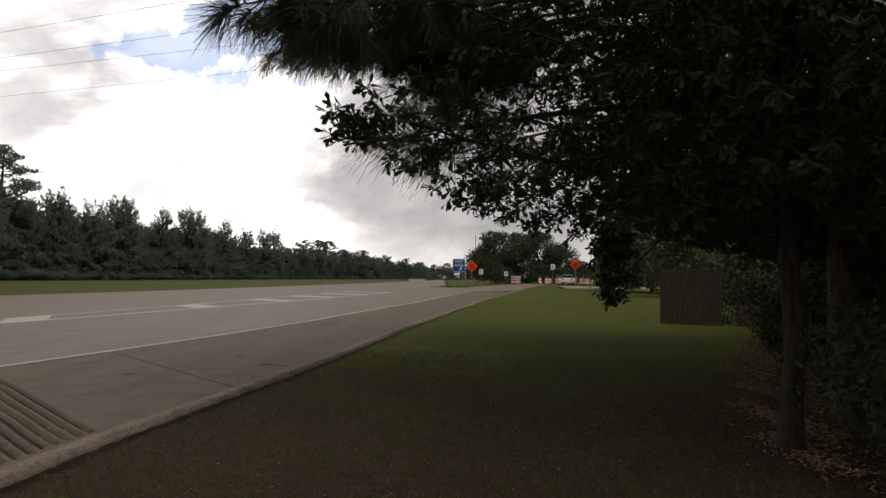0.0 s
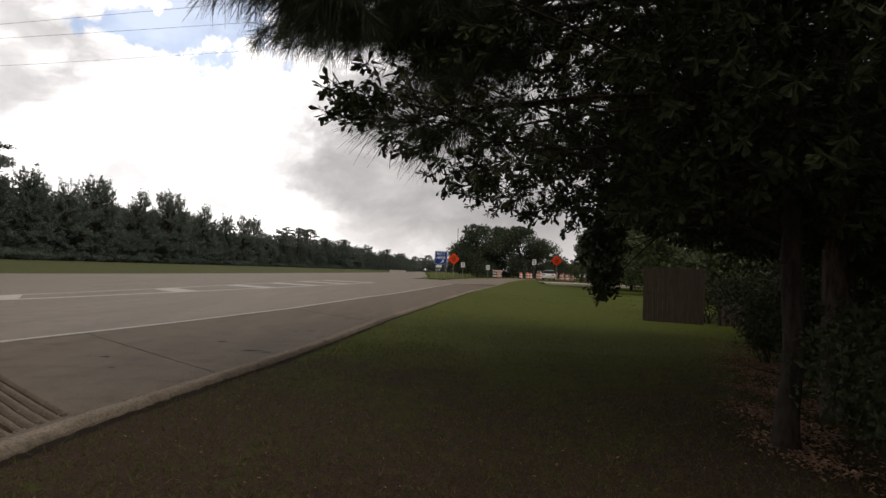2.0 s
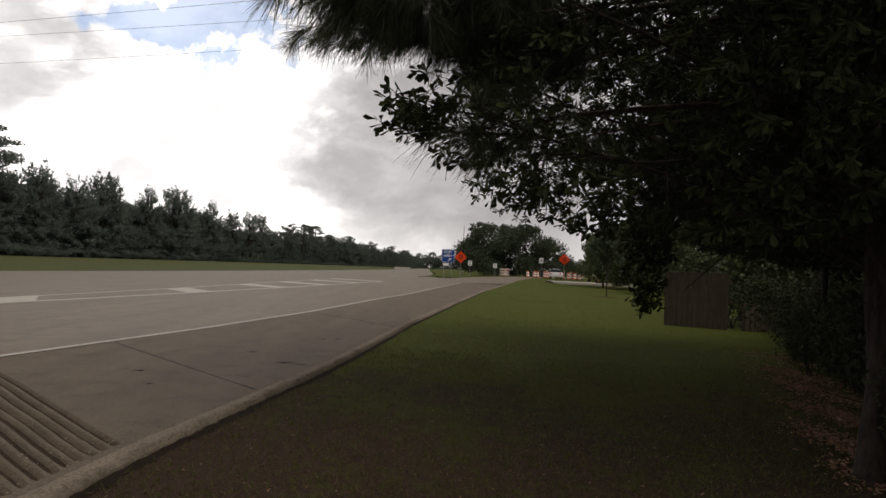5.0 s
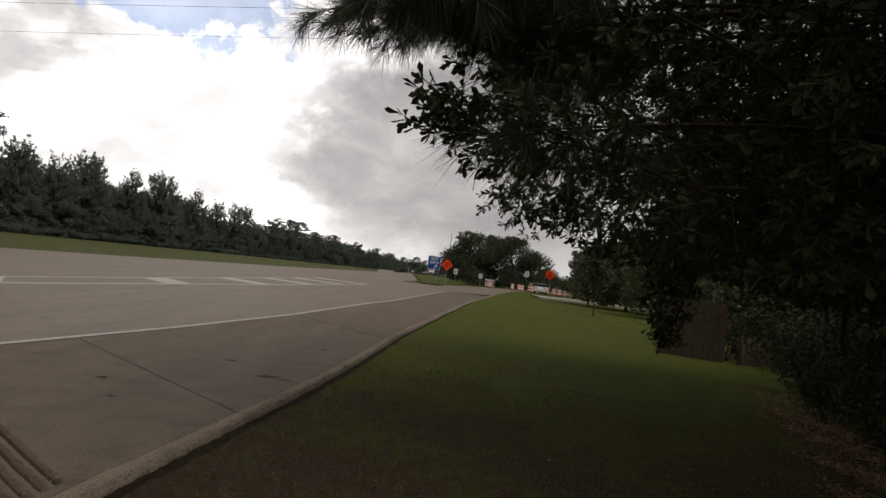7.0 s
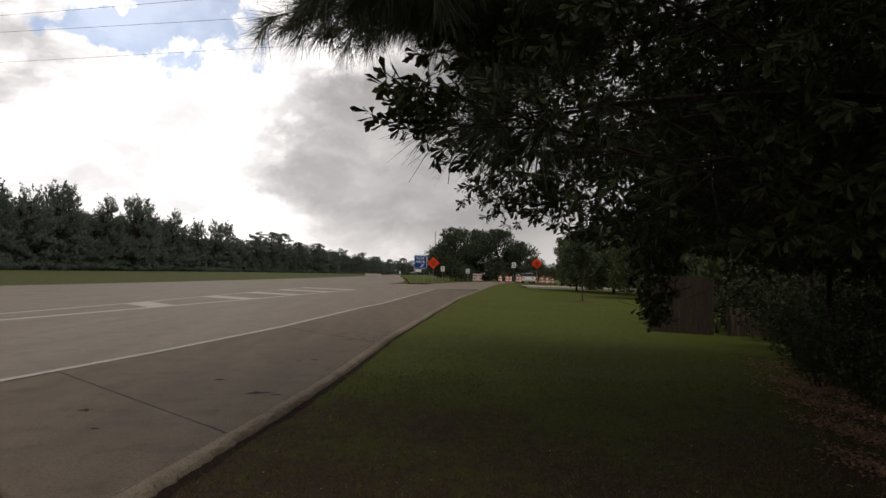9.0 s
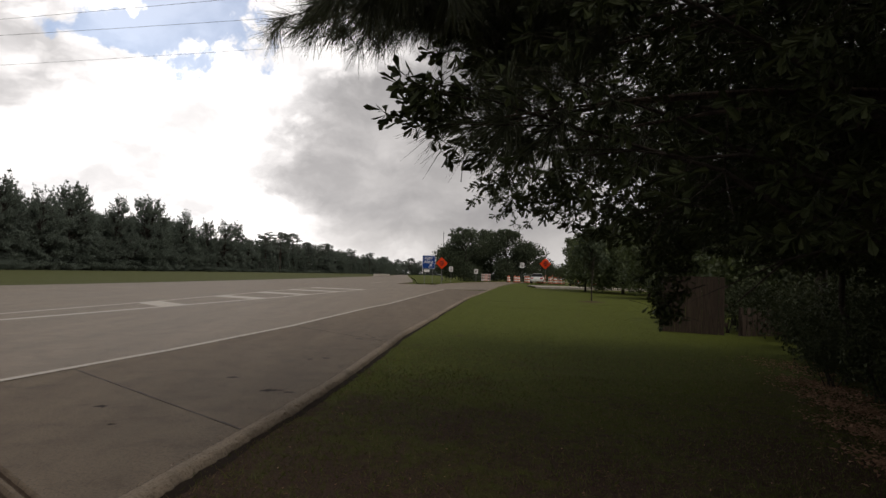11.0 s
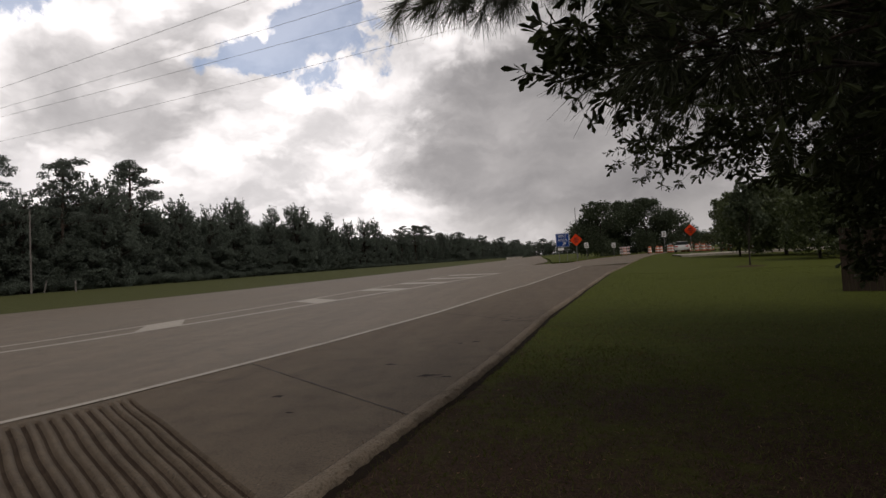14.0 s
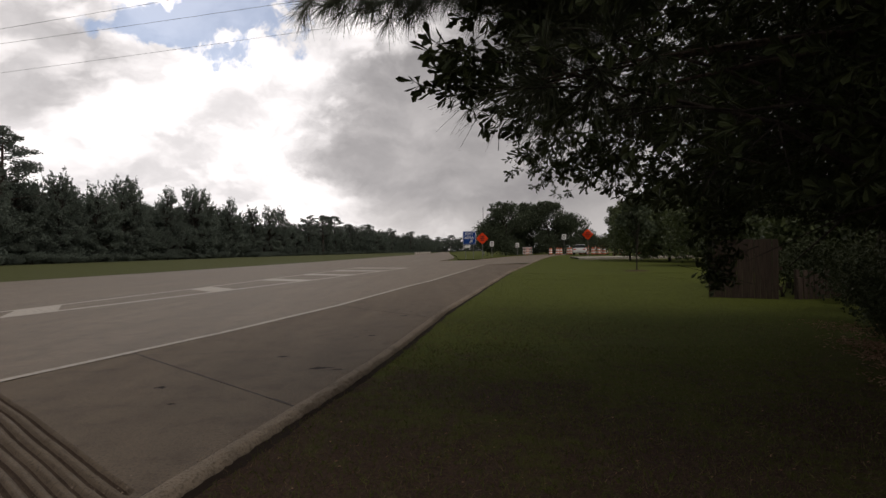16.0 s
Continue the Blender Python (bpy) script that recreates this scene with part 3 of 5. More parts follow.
def clump_points(rg, count, blobs):
    """Points near the skins of several ellipsoids: (centre, radii)."""
    out = []
    vol = np.array([r[0] * r[1] * r[2] for _, r in blobs]) ** 0.67
    for (c, r), k in zip(blobs, np.maximum(1, (count * vol / vol.sum()).astype(int))):
        d = unit(rg.normal(size=(k, 3)))
        q = rg.random((k, 1)) ** 0.35 * (0.8 + 0.3 * rg.random((k, 1)))
        out.append(np.array(c) + d * q * np.array(r))
    return np.concatenate(out)


def broadleaf(seed, h, spread, label, leaf=0.30, count=2600, low=0.12, mat="hazed_leaf", name="tree", limbs=False, stout=1.0):
    rg = np.random.default_rng(seed)
    t = thing(name, label, "tree")
    blobs, segs = [], []
    top = np.array((rg.normal() * 0.3, rg.normal() * 0.3, h * 0.6))
    segs += [((0, 0, -0.2), (0, 0, h * 0.25), 0.021 * h * stout, 0.0168 * h * stout), ((0, 0, h * 0.25), top, 0.0168 * h * stout, 0.010 * h * stout)]
    for i in range(15):
        a, q = rg.random() * 2 * pi, rg.random()
        z = h * (low + (0.94 - low) * (i + 0.5) / 15 + 0.03 * rg.normal())
        wide = spread * (1.0 - 0.75 * max(0, (z / h - 0.45) / 0.55) ** 1.4) * (0.55 + 0.45 * min(1, z / h / 0.3))
        c = np.array((cos(a) * wide * (0.35 + 0.4 * q), sin(a) * wide * (0.35 + 0.4 * q), z))
        rr = wide * (0.38 + 0.25 * rg.random())
        blobs.append((c, (rr, rr, rr * (0.62 + 0.3 * rg.random()))))
        root = np.array((0, 0, max(h * 0.12, z - 0.25 * h)))
        segs.append((root, c, 0.008 * h * stout, 0.003 * h * stout))
    blobs.append((np.array((top[0], top[1], h * 0.88)), (spread * 0.22, spread * 0.22, h * 0.12)))
    for i in range(7):
        a = rg.random() * 2 * pi
        blobs.append((np.array((cos(a) * spread * 0.5 * rg.random(), sin(a) * spread * 0.5 * rg.random(), h * (0.86 + 0.12 * rg.random()))), (spread * 0.10,) * 2 + (h * 0.05,)))
    V, F = tubes(segs[:2] if limbs else segs, 6)
    part("trunk", mesh_np("trunk", V, F, "bark", True), "bark", t)
    for sg in segs[2:] if limbs else ():
        V, F = tubes([sg], 6)
        part("limb", mesh_np("limb", V, F, "bark", True), "bark", t)
    P = clump_points(rg, count, blobs)
    way = rg.normal(size=P.shape) + (0, 0, 0.3)
    V, F = scatter(TUFT, TUFT_F, P, way, leaf * (0.6 + 0.8 * rg.random(len(P))), rg)
    part("crown", mesh_np("crown", V, F, mat), mat, t)
    return t


def wood_tree(seed, h, spread, label, leaf=0.16, count=7000, low=0.04, peak=0.5, airy=0.35):
    """A tree of the wood's edge: a crown of many small sprays, thinning out into ragged leaders."""
    rg = np.random.default_rng(seed)
    t = thing("tree", label, "tree")
    segs = [((0, 0, -0.2), (0.1, 0.05, h * 0.45), 0.016 * h, 0.011 * h)]
    blobs = []
    leaders = []
    for i in range(6):
        a, r = rg.random() * 2 * pi, spread * (0.15 + 0.5 * rg.random())
        tip = np.array((cos(a) * r, sin(a) * r, h * (0.80 + 0.17 * rg.random() if i else 1.0)))
        leaders.append(tip)
        segs.append(((0.1, 0.05, h * 0.42), tip, 0.008 * h, 0.001 * h))
    for i in range(150):
        u = rg.random() ** 0.9
        z = h * (low + (0.95 - low) * u)
        prof = spread * (1.0 - max(0.0, (u - peak) / (1 - peak)) ** 1.8 * 0.72) * (0.85 + 0.15 * min(1, u / 0.25))
        a, q = rg.random() * 2 * pi, 0.25 + 0.8 * rg.random() ** 0.6
        c = np.array((cos(a) * prof * q, sin(a) * prof * q, z + 0.03 * h * rg.normal()))
        rr = spread * (0.11 + 0.13 * rg.random()) * (1.0 if u < 0.6 else 0.75)
        blobs.append((c, (rr, rr, rr * (0.5 + 0.4 * rg.random()))))
        if u > 0.45:
            # a shoot that stands out beyond the spray
            d = unit(np.array((cos(a), sin(a), 0.9 + rg.random())) + 0.3 * rg.normal(size=3))
            for q in (1.0, 1.6):
                blobs.append((c + d * rr * q, (rr * (0.75 - 0.3 * q),) * 2 + (rr * (1.0 - 0.3 * q),)))
        root = np.array((0.05, 0.03, max(0.1 * h, z - 0.12 * h)))
        segs.append((root, c, 0.0035 * h, 0.001 * h))
    for tip in leaders:
        for k in range(9):
            q = 0.66 + 0.34 * k / 8
            c = np.array((0.1, 0.05, h * 0.42)) * (1 - q) + tip * q + rg.normal(size=3) * spread * (0.15 - 0.014 * k) * (1, 1, 0.6)
            rr = spread * (0.125 - 0.010 * k) * (0.7 + 0.6 * rg.random())
            blobs.append((c, (rr, rr, rr * (0.7 + 0.5 * rg.random()))))
    V, F = tubes(segs, 5)
    part("trunk", mesh_np("trunk", V, F, "bark", True), "bark", t)
    P = clump_points(rg, count, blobs)
    P = P[rg.random(len(P)) > (0.25 + airy) * np.clip((P[:, 2] / h - 0.5) / 0.35, 0, 1)]
    V, F = scatter(TUFT, TUFT_F, P, rg.normal(size=P.shape) + (0, 0, 0.3), leaf * (0.5 + 1.0 * rg.random(len(P))), rg)
    part("crown", mesh_np("crown", V, F, "hazed_leaf"), "hazed_leaf", t)
    return t


def pine_tree(seed, h, label, count=4600, leaf=0.16, bare=0.45, name="pine_tree"):
    rg = np.random.default_rng(seed)
    t = thing(name, label, "tree")
    bend = rg.normal(size=2) * 0.25
    segs = [((0, 0, -0.2), (bend[0] * 0.4, bend[1] * 0.4, h * 0.5), 0.018 * h, 0.013 * h), ((bend[0] * 0.4, bend[1] * 0.4, h * 0.5), (bend[0], bend[1], h * 0.97), 0.013 * h, 0.004 * h)]
    blobs = []
    for i in range(25):
        z = h * (bare + (0.97 - bare) * (i + 3.6 * rg.random() - 1.3) / 25)
        a = i * 2.4 + rg.random()
        reach = h * 0.24 * (1.05 - max(0.0, (z / h - bare) / (1 - bare)) ** 1.6 * 0.75) * (0.55 + 0.5 * rg.random())
        end = np.array((bend[0] + cos(a) * reach, bend[1] + sin(a) * reach, z + 0.1 * reach))
        segs.append(((bend[0] * z / h, bend[1] * z / h, z - 0.15 * reach), end, 0.004 * h, 0.0015 * h))
        for q in (0.55, 1.0):
            c = np.array((bend[0] * z / h, bend[1] * z / h, z)) * (1 - q) + end * q
            rr = h * (0.036 + 0.042 * rg.random())
            blobs.append((c + rg.normal(size=3) * (0.034, 0.034, 0.026) * h, (rr, rr, rr * (0.36 + 0.34 * rg.random()))))
    blobs.append((np.array((bend[0], bend[1], h * 0.965)), (h * 0.05, h * 0.05, h * 0.03)))
    V, F = tubes(segs, 6)
    part("trunk", mesh_np("trunk", V, F, "pine_bark", True), "pine_bark", t)
    P = clump_points(rg, count, blobs)
    V, F = scatter(TUFT, TUFT_F, P, rg.normal(size=P.shape) + (0, 0, 0.4), leaf * (0.6 + 0.8 * rg.random(len(P))), rg)
    part("crown", mesh_np("crown", V, F, "hazed_pine"), "hazed_pine", t)
    return t


def put(source, x, y, z, s, turn, wide=1.0):
    return copy_thing(source, Matrix.LocRotScale((x, y, z), Euler((0, 0, radians(turn))), (s * wide, s * wide, s)))


rg = np.random.default_rng(21)
WOOD = "dark green broadleaf tree at the edge of the roadside wood"
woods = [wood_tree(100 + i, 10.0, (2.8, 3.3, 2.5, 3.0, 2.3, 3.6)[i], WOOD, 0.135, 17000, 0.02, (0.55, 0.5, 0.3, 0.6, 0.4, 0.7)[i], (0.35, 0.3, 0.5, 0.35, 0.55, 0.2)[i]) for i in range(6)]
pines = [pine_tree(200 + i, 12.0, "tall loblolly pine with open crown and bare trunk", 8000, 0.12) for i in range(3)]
for i, t in enumerate(woods):
    tagged(t, group="roadside wood").matrix_basis = pose(-46 - i * 2, 20.0 + 2 * i, 0.8, 0, 0, 40 * i)
for i, t in enumerate(pines):
    tagged(t, group="pines of the wood")
    t.matrix_basis = Matrix.LocRotScale(((-42.5, -42.2, -43.0)[i], (31.9, 44.3, 53.8)[i], 0.62), Euler((0, 0, i)), ((0.98, 0.96, 1.12)[i],) * 3)
# (distance along, height) of the wood's edge
WOOD_X = [(0, -42), (60, -42), (110, -44), (150, -43.8), (200, -38), (280, -30), (400, -18), (600, -9)]
WOOD_H = [(10, 8.6), (34, 8.0), (50, 9.6), (57, 9.4), (68, 9.6), (85, 9.6), (113, 10.4), (126, 9.6), (150, 9.4), (156, 8.0), (165, 12.0), (210, 12.0), (280, 12.0), (400, 12.6)]
y = 12.0
while y < 560:
    step = (1.9 if y < 70 else 2.4) if y < 120 else 3.4 + (y - 120) * 0.035
    if not 152.5 < y < 157.5:
        x = curve_at(WOOD_X, y) - 1.5 - 2.5 * rg.random()
        h = curve_at(WOOD_H, y) * (0.74 + 0.22 * rg.random())
        wood = woods[int(rg.integers(6))]
        put(wood, x, y, ground_z(x, y), h / 10.0, 360 * rg.random(), 1.0 + 0.25 * rg.random() + (0.5 if y > 200 else 0))
        if y < 240:
            x -= 4 + 3 * rg.random()
            put(woods[int(rg.integers(6))], x, y + rg.random(), ground_z(x, y), h / 10.0 * 0.98, 360 * rg.random(), 1.3)
        # young growth that fills the edge down to the ground
        x = curve_at(WOOD_X, y) - 0.3 - 0.9 * rg.random()
        put(woods[int(rg.integers(6))], x, y + rg.random(), ground_z(x, y), 0.34 + 0.2 * rg.random(), 360 * rg.random(), 1.7)
    y += step * (0.8 + 0.4 * rg.random())
# trees that stand out above the edge: (y, height)
for y, h in ((37.4, 11.4), (24.0, 12.5), (27.5, 11.0), (20.5, 13.0)):
    x = curve_at(WOOD_X, y) - 0.8
    put(pines[int(rg.integers(3))], x, y, ground_z(x, y), h / 12.0, 360 * rg.random(), 1.15)
for y, h in ((40.4, 8.4), (46.0, 9.2), (48.8, 10.6), (60.5, 9.8), (67.5, 9.2), (72.8, 10.7), (75.2, 11.0), (85.4, 10.9), (95.5, 12.0), (97.5, 11.6), (112, 11.7), (124, 11.0), (136, 11.8), (143.6, 12.4)):
    x = curve_at(WOOD_X, y)
    put(woods[int(rg.integers(6))], x, y, ground_z(x, y), h / 10.0, 360 * rg.random(), 0.8)
for y, h in ((166, 11.6), (178, 11.3), (191, 11.8), (209, 11.4), (238, 12.6), (282, 12.2), (335, 12.8), (395, 12.8)):
    x = curve_at(WOOD_X, y)
    put(pines[int(rg.integers(3))], x, y, ground_z(x, y), h / 12.0, 360 * rg.random(), 1.3)
# the wood closes the view where the highway bends away
for i in range(26):
    x, y = -14 + 2.6 * i + rg.random(), 600 + 30 * rg.random()
    put(woods[int(rg.integers(6))] if i % 3 else pines[int(rg.integers(3))], x, y, 0.0, 1.05 + 0.35 * rg.random(), 360 * rg.random(), 1.5)
# low scrub along the foot of the wood
def scrub(seed, label, r, h, count, leaf, mat="bush_leaf", name="shrub"):
    rgs = np.random.default_rng(seed)
    t = thing(name, label, "shrub")
    blobs = [((rgs.normal() * r * 0.4, rgs.normal() * r * 0.4, h * (0.25 + 0.5 * rgs.random())), (r * 0.5, r * 0.5, h * 0.33)) for _ in range(9)]
    segs = [((rgs.normal() * 0.1 * r, rgs.normal() * 0.1 * r, -0.1), np.array(c) * (1, 1, 1.15), 0.012 * h + 0.004, 0.003) for c, _ in blobs]
    V, F = tubes(segs, 5)
    tagged(part("stem", mesh_np("stem", V, F, "bark", True), "bark", t), kind="stuff")
    P = clump_points(rgs, count, blobs)
    P[:, 2] = np.maximum(P[:, 2], 0.02)
    V, F = scatter(LEAF * (1.6, 1, 1), LEAF_F, P, rgs.normal(size=P.shape) + (0, 0, -0.2), leaf * (0.6 + 0.8 * rgs.random(len(P))), rgs)
    part("leaves", mesh_np("leaves", V, F, mat), mat, t)
    return t


verge_shrub = scrub(31, "low dark scrub at the foot of the wood", 1.7, 1.9, 3600, 0.14, "hazed_leaf")
verge_shrub.matrix_basis = pose(-40, 18, 0.85)
tagged(verge_shrub, group="scrub along the wood")
y = 20.0
while y < 430:
    x = curve_at(WOOD_X, y) + 1.0 + 1.1 * rg.random()
    put(verge_shrub, x, y, ground_z(x, y), 0.38 + 0.24 * rg.random(), 360 * rg.random(), 1.6)
    y += 2.0 + 0.012 * y

# live oaks behind the island, trees round the rest area, unseen trees behind the camera
oaks = [broadleaf(300 + i, 9.4, 6.2, "broad dark live oak behind the traffic island", 0.21, 17000, 0.08, "island_leaf") for i in range(2)]
for t, (x, y, s) in zip(oaks, ((9.0, 101, 0.98), (17.0, 103, 1.02))):
    t.matrix_basis = Matrix.LocRotScale((x, y, rise(x, y)), Euler((0, 0, x)), (s * 0.95, s * 0.95, s))
    tagged(t, group="oaks behind the island")
put(oaks[0], 13.2, 108, 0.4, 1.04, 200, 0.9)
put(oaks[1], 27.5, 122, 0.45, 0.5, 80, 1.3)
put(oaks[0], 33.5, 145, 0.45, 0.62, 20, 1.4)
rest = [broadleaf(320 + i, 9.0, 4.2, "leafy green shade tree of the rest area, reused unseen to block sky light", 0.24, 7500, 0.2, "mid_leaf") for i in range(2)]
for t, (x, y, s) in zip(rest, ((19.6, 72, 0.66), (23.0, 69, 0.85))):
    t.matrix_basis = Matrix.LocRotScale((x, y, rise(x, y)), Euler((0, 0, x)), (s, s, s))
    tagged(t, group="shade trees of the rest area")
for x, y, s, w in ((10.6, 20.5, 0.75, 1.0), (14.0, 19.0, 0.85, 1.0), (16.8, 57, 0.80, 0.95), (19.5, 54, 1.0, 1.0), (23.0, 50, 1.05, 1.0), (26.0, 66, 1.0, 1.1), (31, 60, 1.05, 1.2), (17.5, 43.5, 0.80, 0.9), (21.0, 41.0, 0.95, 1.0), (24.5, 46, 0.95, 1.0), (30, 42, 1.0, 1.2), (37, 52, 1.1, 1.2), (25, 33, 0.9, 1.1), (31, 31, 1.05, 1.2), (21.5, 24, 0.9, 1.0), (27, 22, 1.05, 1.2), (22, 14, 0.95, 1.2), (28, 10, 1.1, 1.3), (40, 80, 1.1, 1.3), (48, 70, 1.1, 1.4),
                   # added out of view, behind and beside the camera, to block sky light
                   (-1.5, -9.0, 0.8, 1.0), (4.0, -7.5, 0.9, 1.1), (9.0, -5.0, 1.0, 1.1), (13.0, 0.5, 1.0, 1.1), (16.0, 6.0, 1.0, 1.2), (-3.0, -16, 1.1, 1.2), (5, -15, 1.2, 1.3), (14, -10, 1.2, 1.3)):
    put(rest[int(rg.integers(2))], x, y, ground_z(x, y), s, 360 * rg.random(), w)


# ------------------------------------------------------------------ the oak that hangs over the lawn
def oak_low(x, y):
    t = [(-1.3, 2.35), (-0.9, 2.28), (-0.3, 2.12), (0.0, 1.86), (0.2, 1.80), (0.6, 1.68), (1.0, 1.52), (1.25, 1.45), (1.5, 1.62), (2.0, 1.74), (2.6, 1.68), (3.4, 1.5), (4.5, 1.2), (6, 0.9)]
    return curve_at(t, x) + 0.12 * (y - 5)


def oak_left(y, z):
    return curve_at([(2.2, -0.55), (2.45, -0.95), (2.8, -0.8), (3.2, -0.62), (4.0, -0.6), (5.5, -0.2)], z) + 0.16 * max(0.0, y - 5)


def in_oak(x, y, z):
    if (x + 0.5) ** 2 + (y - 0.7) ** 2 + (z - 1.3) ** 2 < 3.75 ** 2:
        return False
    if x < 1.5:
        front = 3.9 if z < 3.3 else -2.5
    else:
        front = 2.4 if z > 1.6 else 3.9
    if (x - 2.25) ** 2 + (y - 7.8) ** 2 < (0.13 + 0.20 * (z - 0.8)) ** 2 and 0.8 < z < 2.2:
        return True
    if z > 3.3 and y < 3.9:
        return x > -0.2 + 0.1 * (3.9 - y)
    return y > front and x > oak_left(y, z) and z > oak_low(x, y)


def build_oak():
    rgo = np.random.default_rng(5)
    t = thing("oak_tree", "young water oak, dark drooping leaves over the lawn", "tree", at=(2.74, 4.55, -0.12))
    base = np.array((2.74, 4.55, -0.12))
    pts = []
    while len(pts) < 14000:
        p = np.array((rgo.uniform(-1.3, 8.0), rgo.uniform(-2.5, 12.5), rgo.uniform(0.8, 6.2)))
        if not in_oak(*p):
            continue
        if noise.noise(Vector(p) * 1.3) < -0.30 or (p[2] > 4.4 and rgo.random() < 0.55) or (p[0] < 0.30 * p[1] + 0.1 and p[2] < (5.0 if p[0] > 0.05 * p[1] else 3.9) and rgo.random() < (0.46 if p[0] > 0.2 * p[1] else 0.54 if p[1] < 6.5 else 0.74)) or (p[1] < 3.0 and rgo.random() < 0.5):
            continue
        pts.append(p)
    more = 0
    while more < 2500:
        p = np.array((rgo.uniform(1.0, 8.0), rgo.uniform(2.4, 12.5), rgo.uniform(1.2 if more % 2 else 2.4, 5.4)))
        if in_oak(*p) and p[0] > 0.28 * p[1]:
            pts.append(p)
            more += 1
    for _ in range(26):
        q = rgo.random()
        pts.append(np.array((-1.0 + 0.75 * q, 4.7 + 0.25 * rgo.normal(), 2.42 + 0.12 * q)) + rgo.normal(size=3) * (0.04, 0.0, 0.05 + 0.10 * q))
    for _ in range(80):
        q = rgo.random()
        pts.append(np.array((2.25, 7.8, 0.85 + 1.1 * q)) + rgo.normal(size=3) * (0.08 + 0.10 * q, 0.08 + 0.10 * q, 0.05))
    # a twig needs others round it to hang from
    cells = collections.Counter(tuple(np.floor(p / 0.4).astype(int)) for p in pts)
    near = [(i, j, k) for i in (-1, 0, 1) for j in (-1, 0, 1) for k in (-1, 0, 1)]
    pts = np.array([p for p in pts if sum(cells[tuple(np.floor(p / 0.4).astype(int) + d)] for d in near) > 9])
    out = pts - np.array((2.6, 4.5, 1.5))
    out[:, 2] = out[:, 2] * 0.15 - 0.35
    out = unit(unit(out) + 0.45 * rgo.normal(size=out.shape))
    # leaves: a rosette at each twig's end and some along it
    k = 14
    n_ = len(pts)
    along = np.repeat(out, k, 0)
    place = np.repeat(pts, k, 0) + along * (rgo.random((n_ * k, 1)) ** 0.5 - 0.75) * 0.22
    way = along * 0.55 + 0.75 * unit(rgo.normal(size=along.shape)) + np.array((0, 0, -0.25))
    V, F = scatter(LEAF, LEAF_F, place - base, way, 0.08 + 0.065 * rgo.random(n_ * k), rgo)
    part("crown", mesh_np("crown", V, F, "oak_leaf"), "oak_leaf", t, "spatula-shaped dark green leaves")
    segs = [(p - base - d * 0.30 + np.array((0, 0, 0.05)), p - base + d * 0.02, 0.0035, 0.0016) for p, d in zip(pts, out)]
    V, F = tubes(segs, 3)
    tagged(part("twig_work", mesh_np("twig_work", V, F, "bark"), "bark", t), kind="stuff")
    knots = [(-0.03, -0.02, -0.1, 0.095), (-0.02, 0, 0.05, 0.075), (0.0, 0.01, 0.3, 0.062), (0.035, 0.0, 0.65, 0.058), (0.045, 0.03, 1.0, 0.056), (0.03, 0.05, 1.4, 0.056), (0.055, 0.08, 1.8, 0.05), (0.03, 0.1, 2.4, 0.046), (0.10, 0.2, 3.6, 0.035), (0.15, 0.3, 5.8, 0.015)]
    segs = [(a[:3], b[:3], 1.35 * a[3], 1.35 * b[3]) for a, b in zip(knots, knots[1:])]
    for z in (0.25, 0.5, 0.8, 1.1, 1.25):
        d = unit(rgo.normal(size=3) + np.array((0, 0, 0.6)))
        segs.append((np.array((0.03, 0.02, z)), np.array((0.03, 0.02, z)) + d * 0.35, 0.006, 0.002))
    V, F = tubes(segs, 12)
    part("trunk", mesh_np("trunk", V, F, "bark", True), "bark", t)
    tips = [(-0.85, 4.7, 2.5), (-0.3, 5.2, 2.9), (0.2, 4.6, 2.1), (1.62, 5.3, 1.15), (1.2, 6.2, 1.9), (-0.4, 4.4, 3.4), (0.3, 7.0, 3.0), (2.8, 7.5, 2.4), (3.5, 5.0, 2.0), (4.2, 6.5, 3.0),
            (0.6, 1.5, 4.0), (1.8, -1.0, 4.5), (4.0, 1.0, 4.2), (5.0, 3.5, 3.0), (1.0, 8.3, 3.6), (5.2, 8.0, 3.4)]
    for i, tip in enumerate(tips):
        a = np.array((0.02, 0.1, 1.5 + 0.16 * i))
        b = np.array(tip) - base
        mid = (a + b) / 2 + np.array((0, 0, 0.35))
        segs = []
        last, m = a, 7
        for j in range(1, m + 1):
            q = j / m
            p = (1 - q) ** 2 * a + 2 * q * (1 - q) * mid + q * q * b + rgo.normal(size=3) * 0.03 * (q < 1)
            segs.append((last, p, 0.022 * (1 - (q - 1 / m)) + 0.004, 0.022 * (1 - q) + 0.004))
            for _ in range(3 if j < m - 1 else 0):
                side = unit(rgo.normal(size=3)) * (0.25 + 0.35 * rgo.random())
                segs.append((p, p + side + (p - last) * 0.6, 0.006, 0.002))
            last = p
        V, F = tubes(segs, 6)
        part("limb", mesh_np("limb", V, F, "bark", True), "bark", t)
    return t


build_oak()

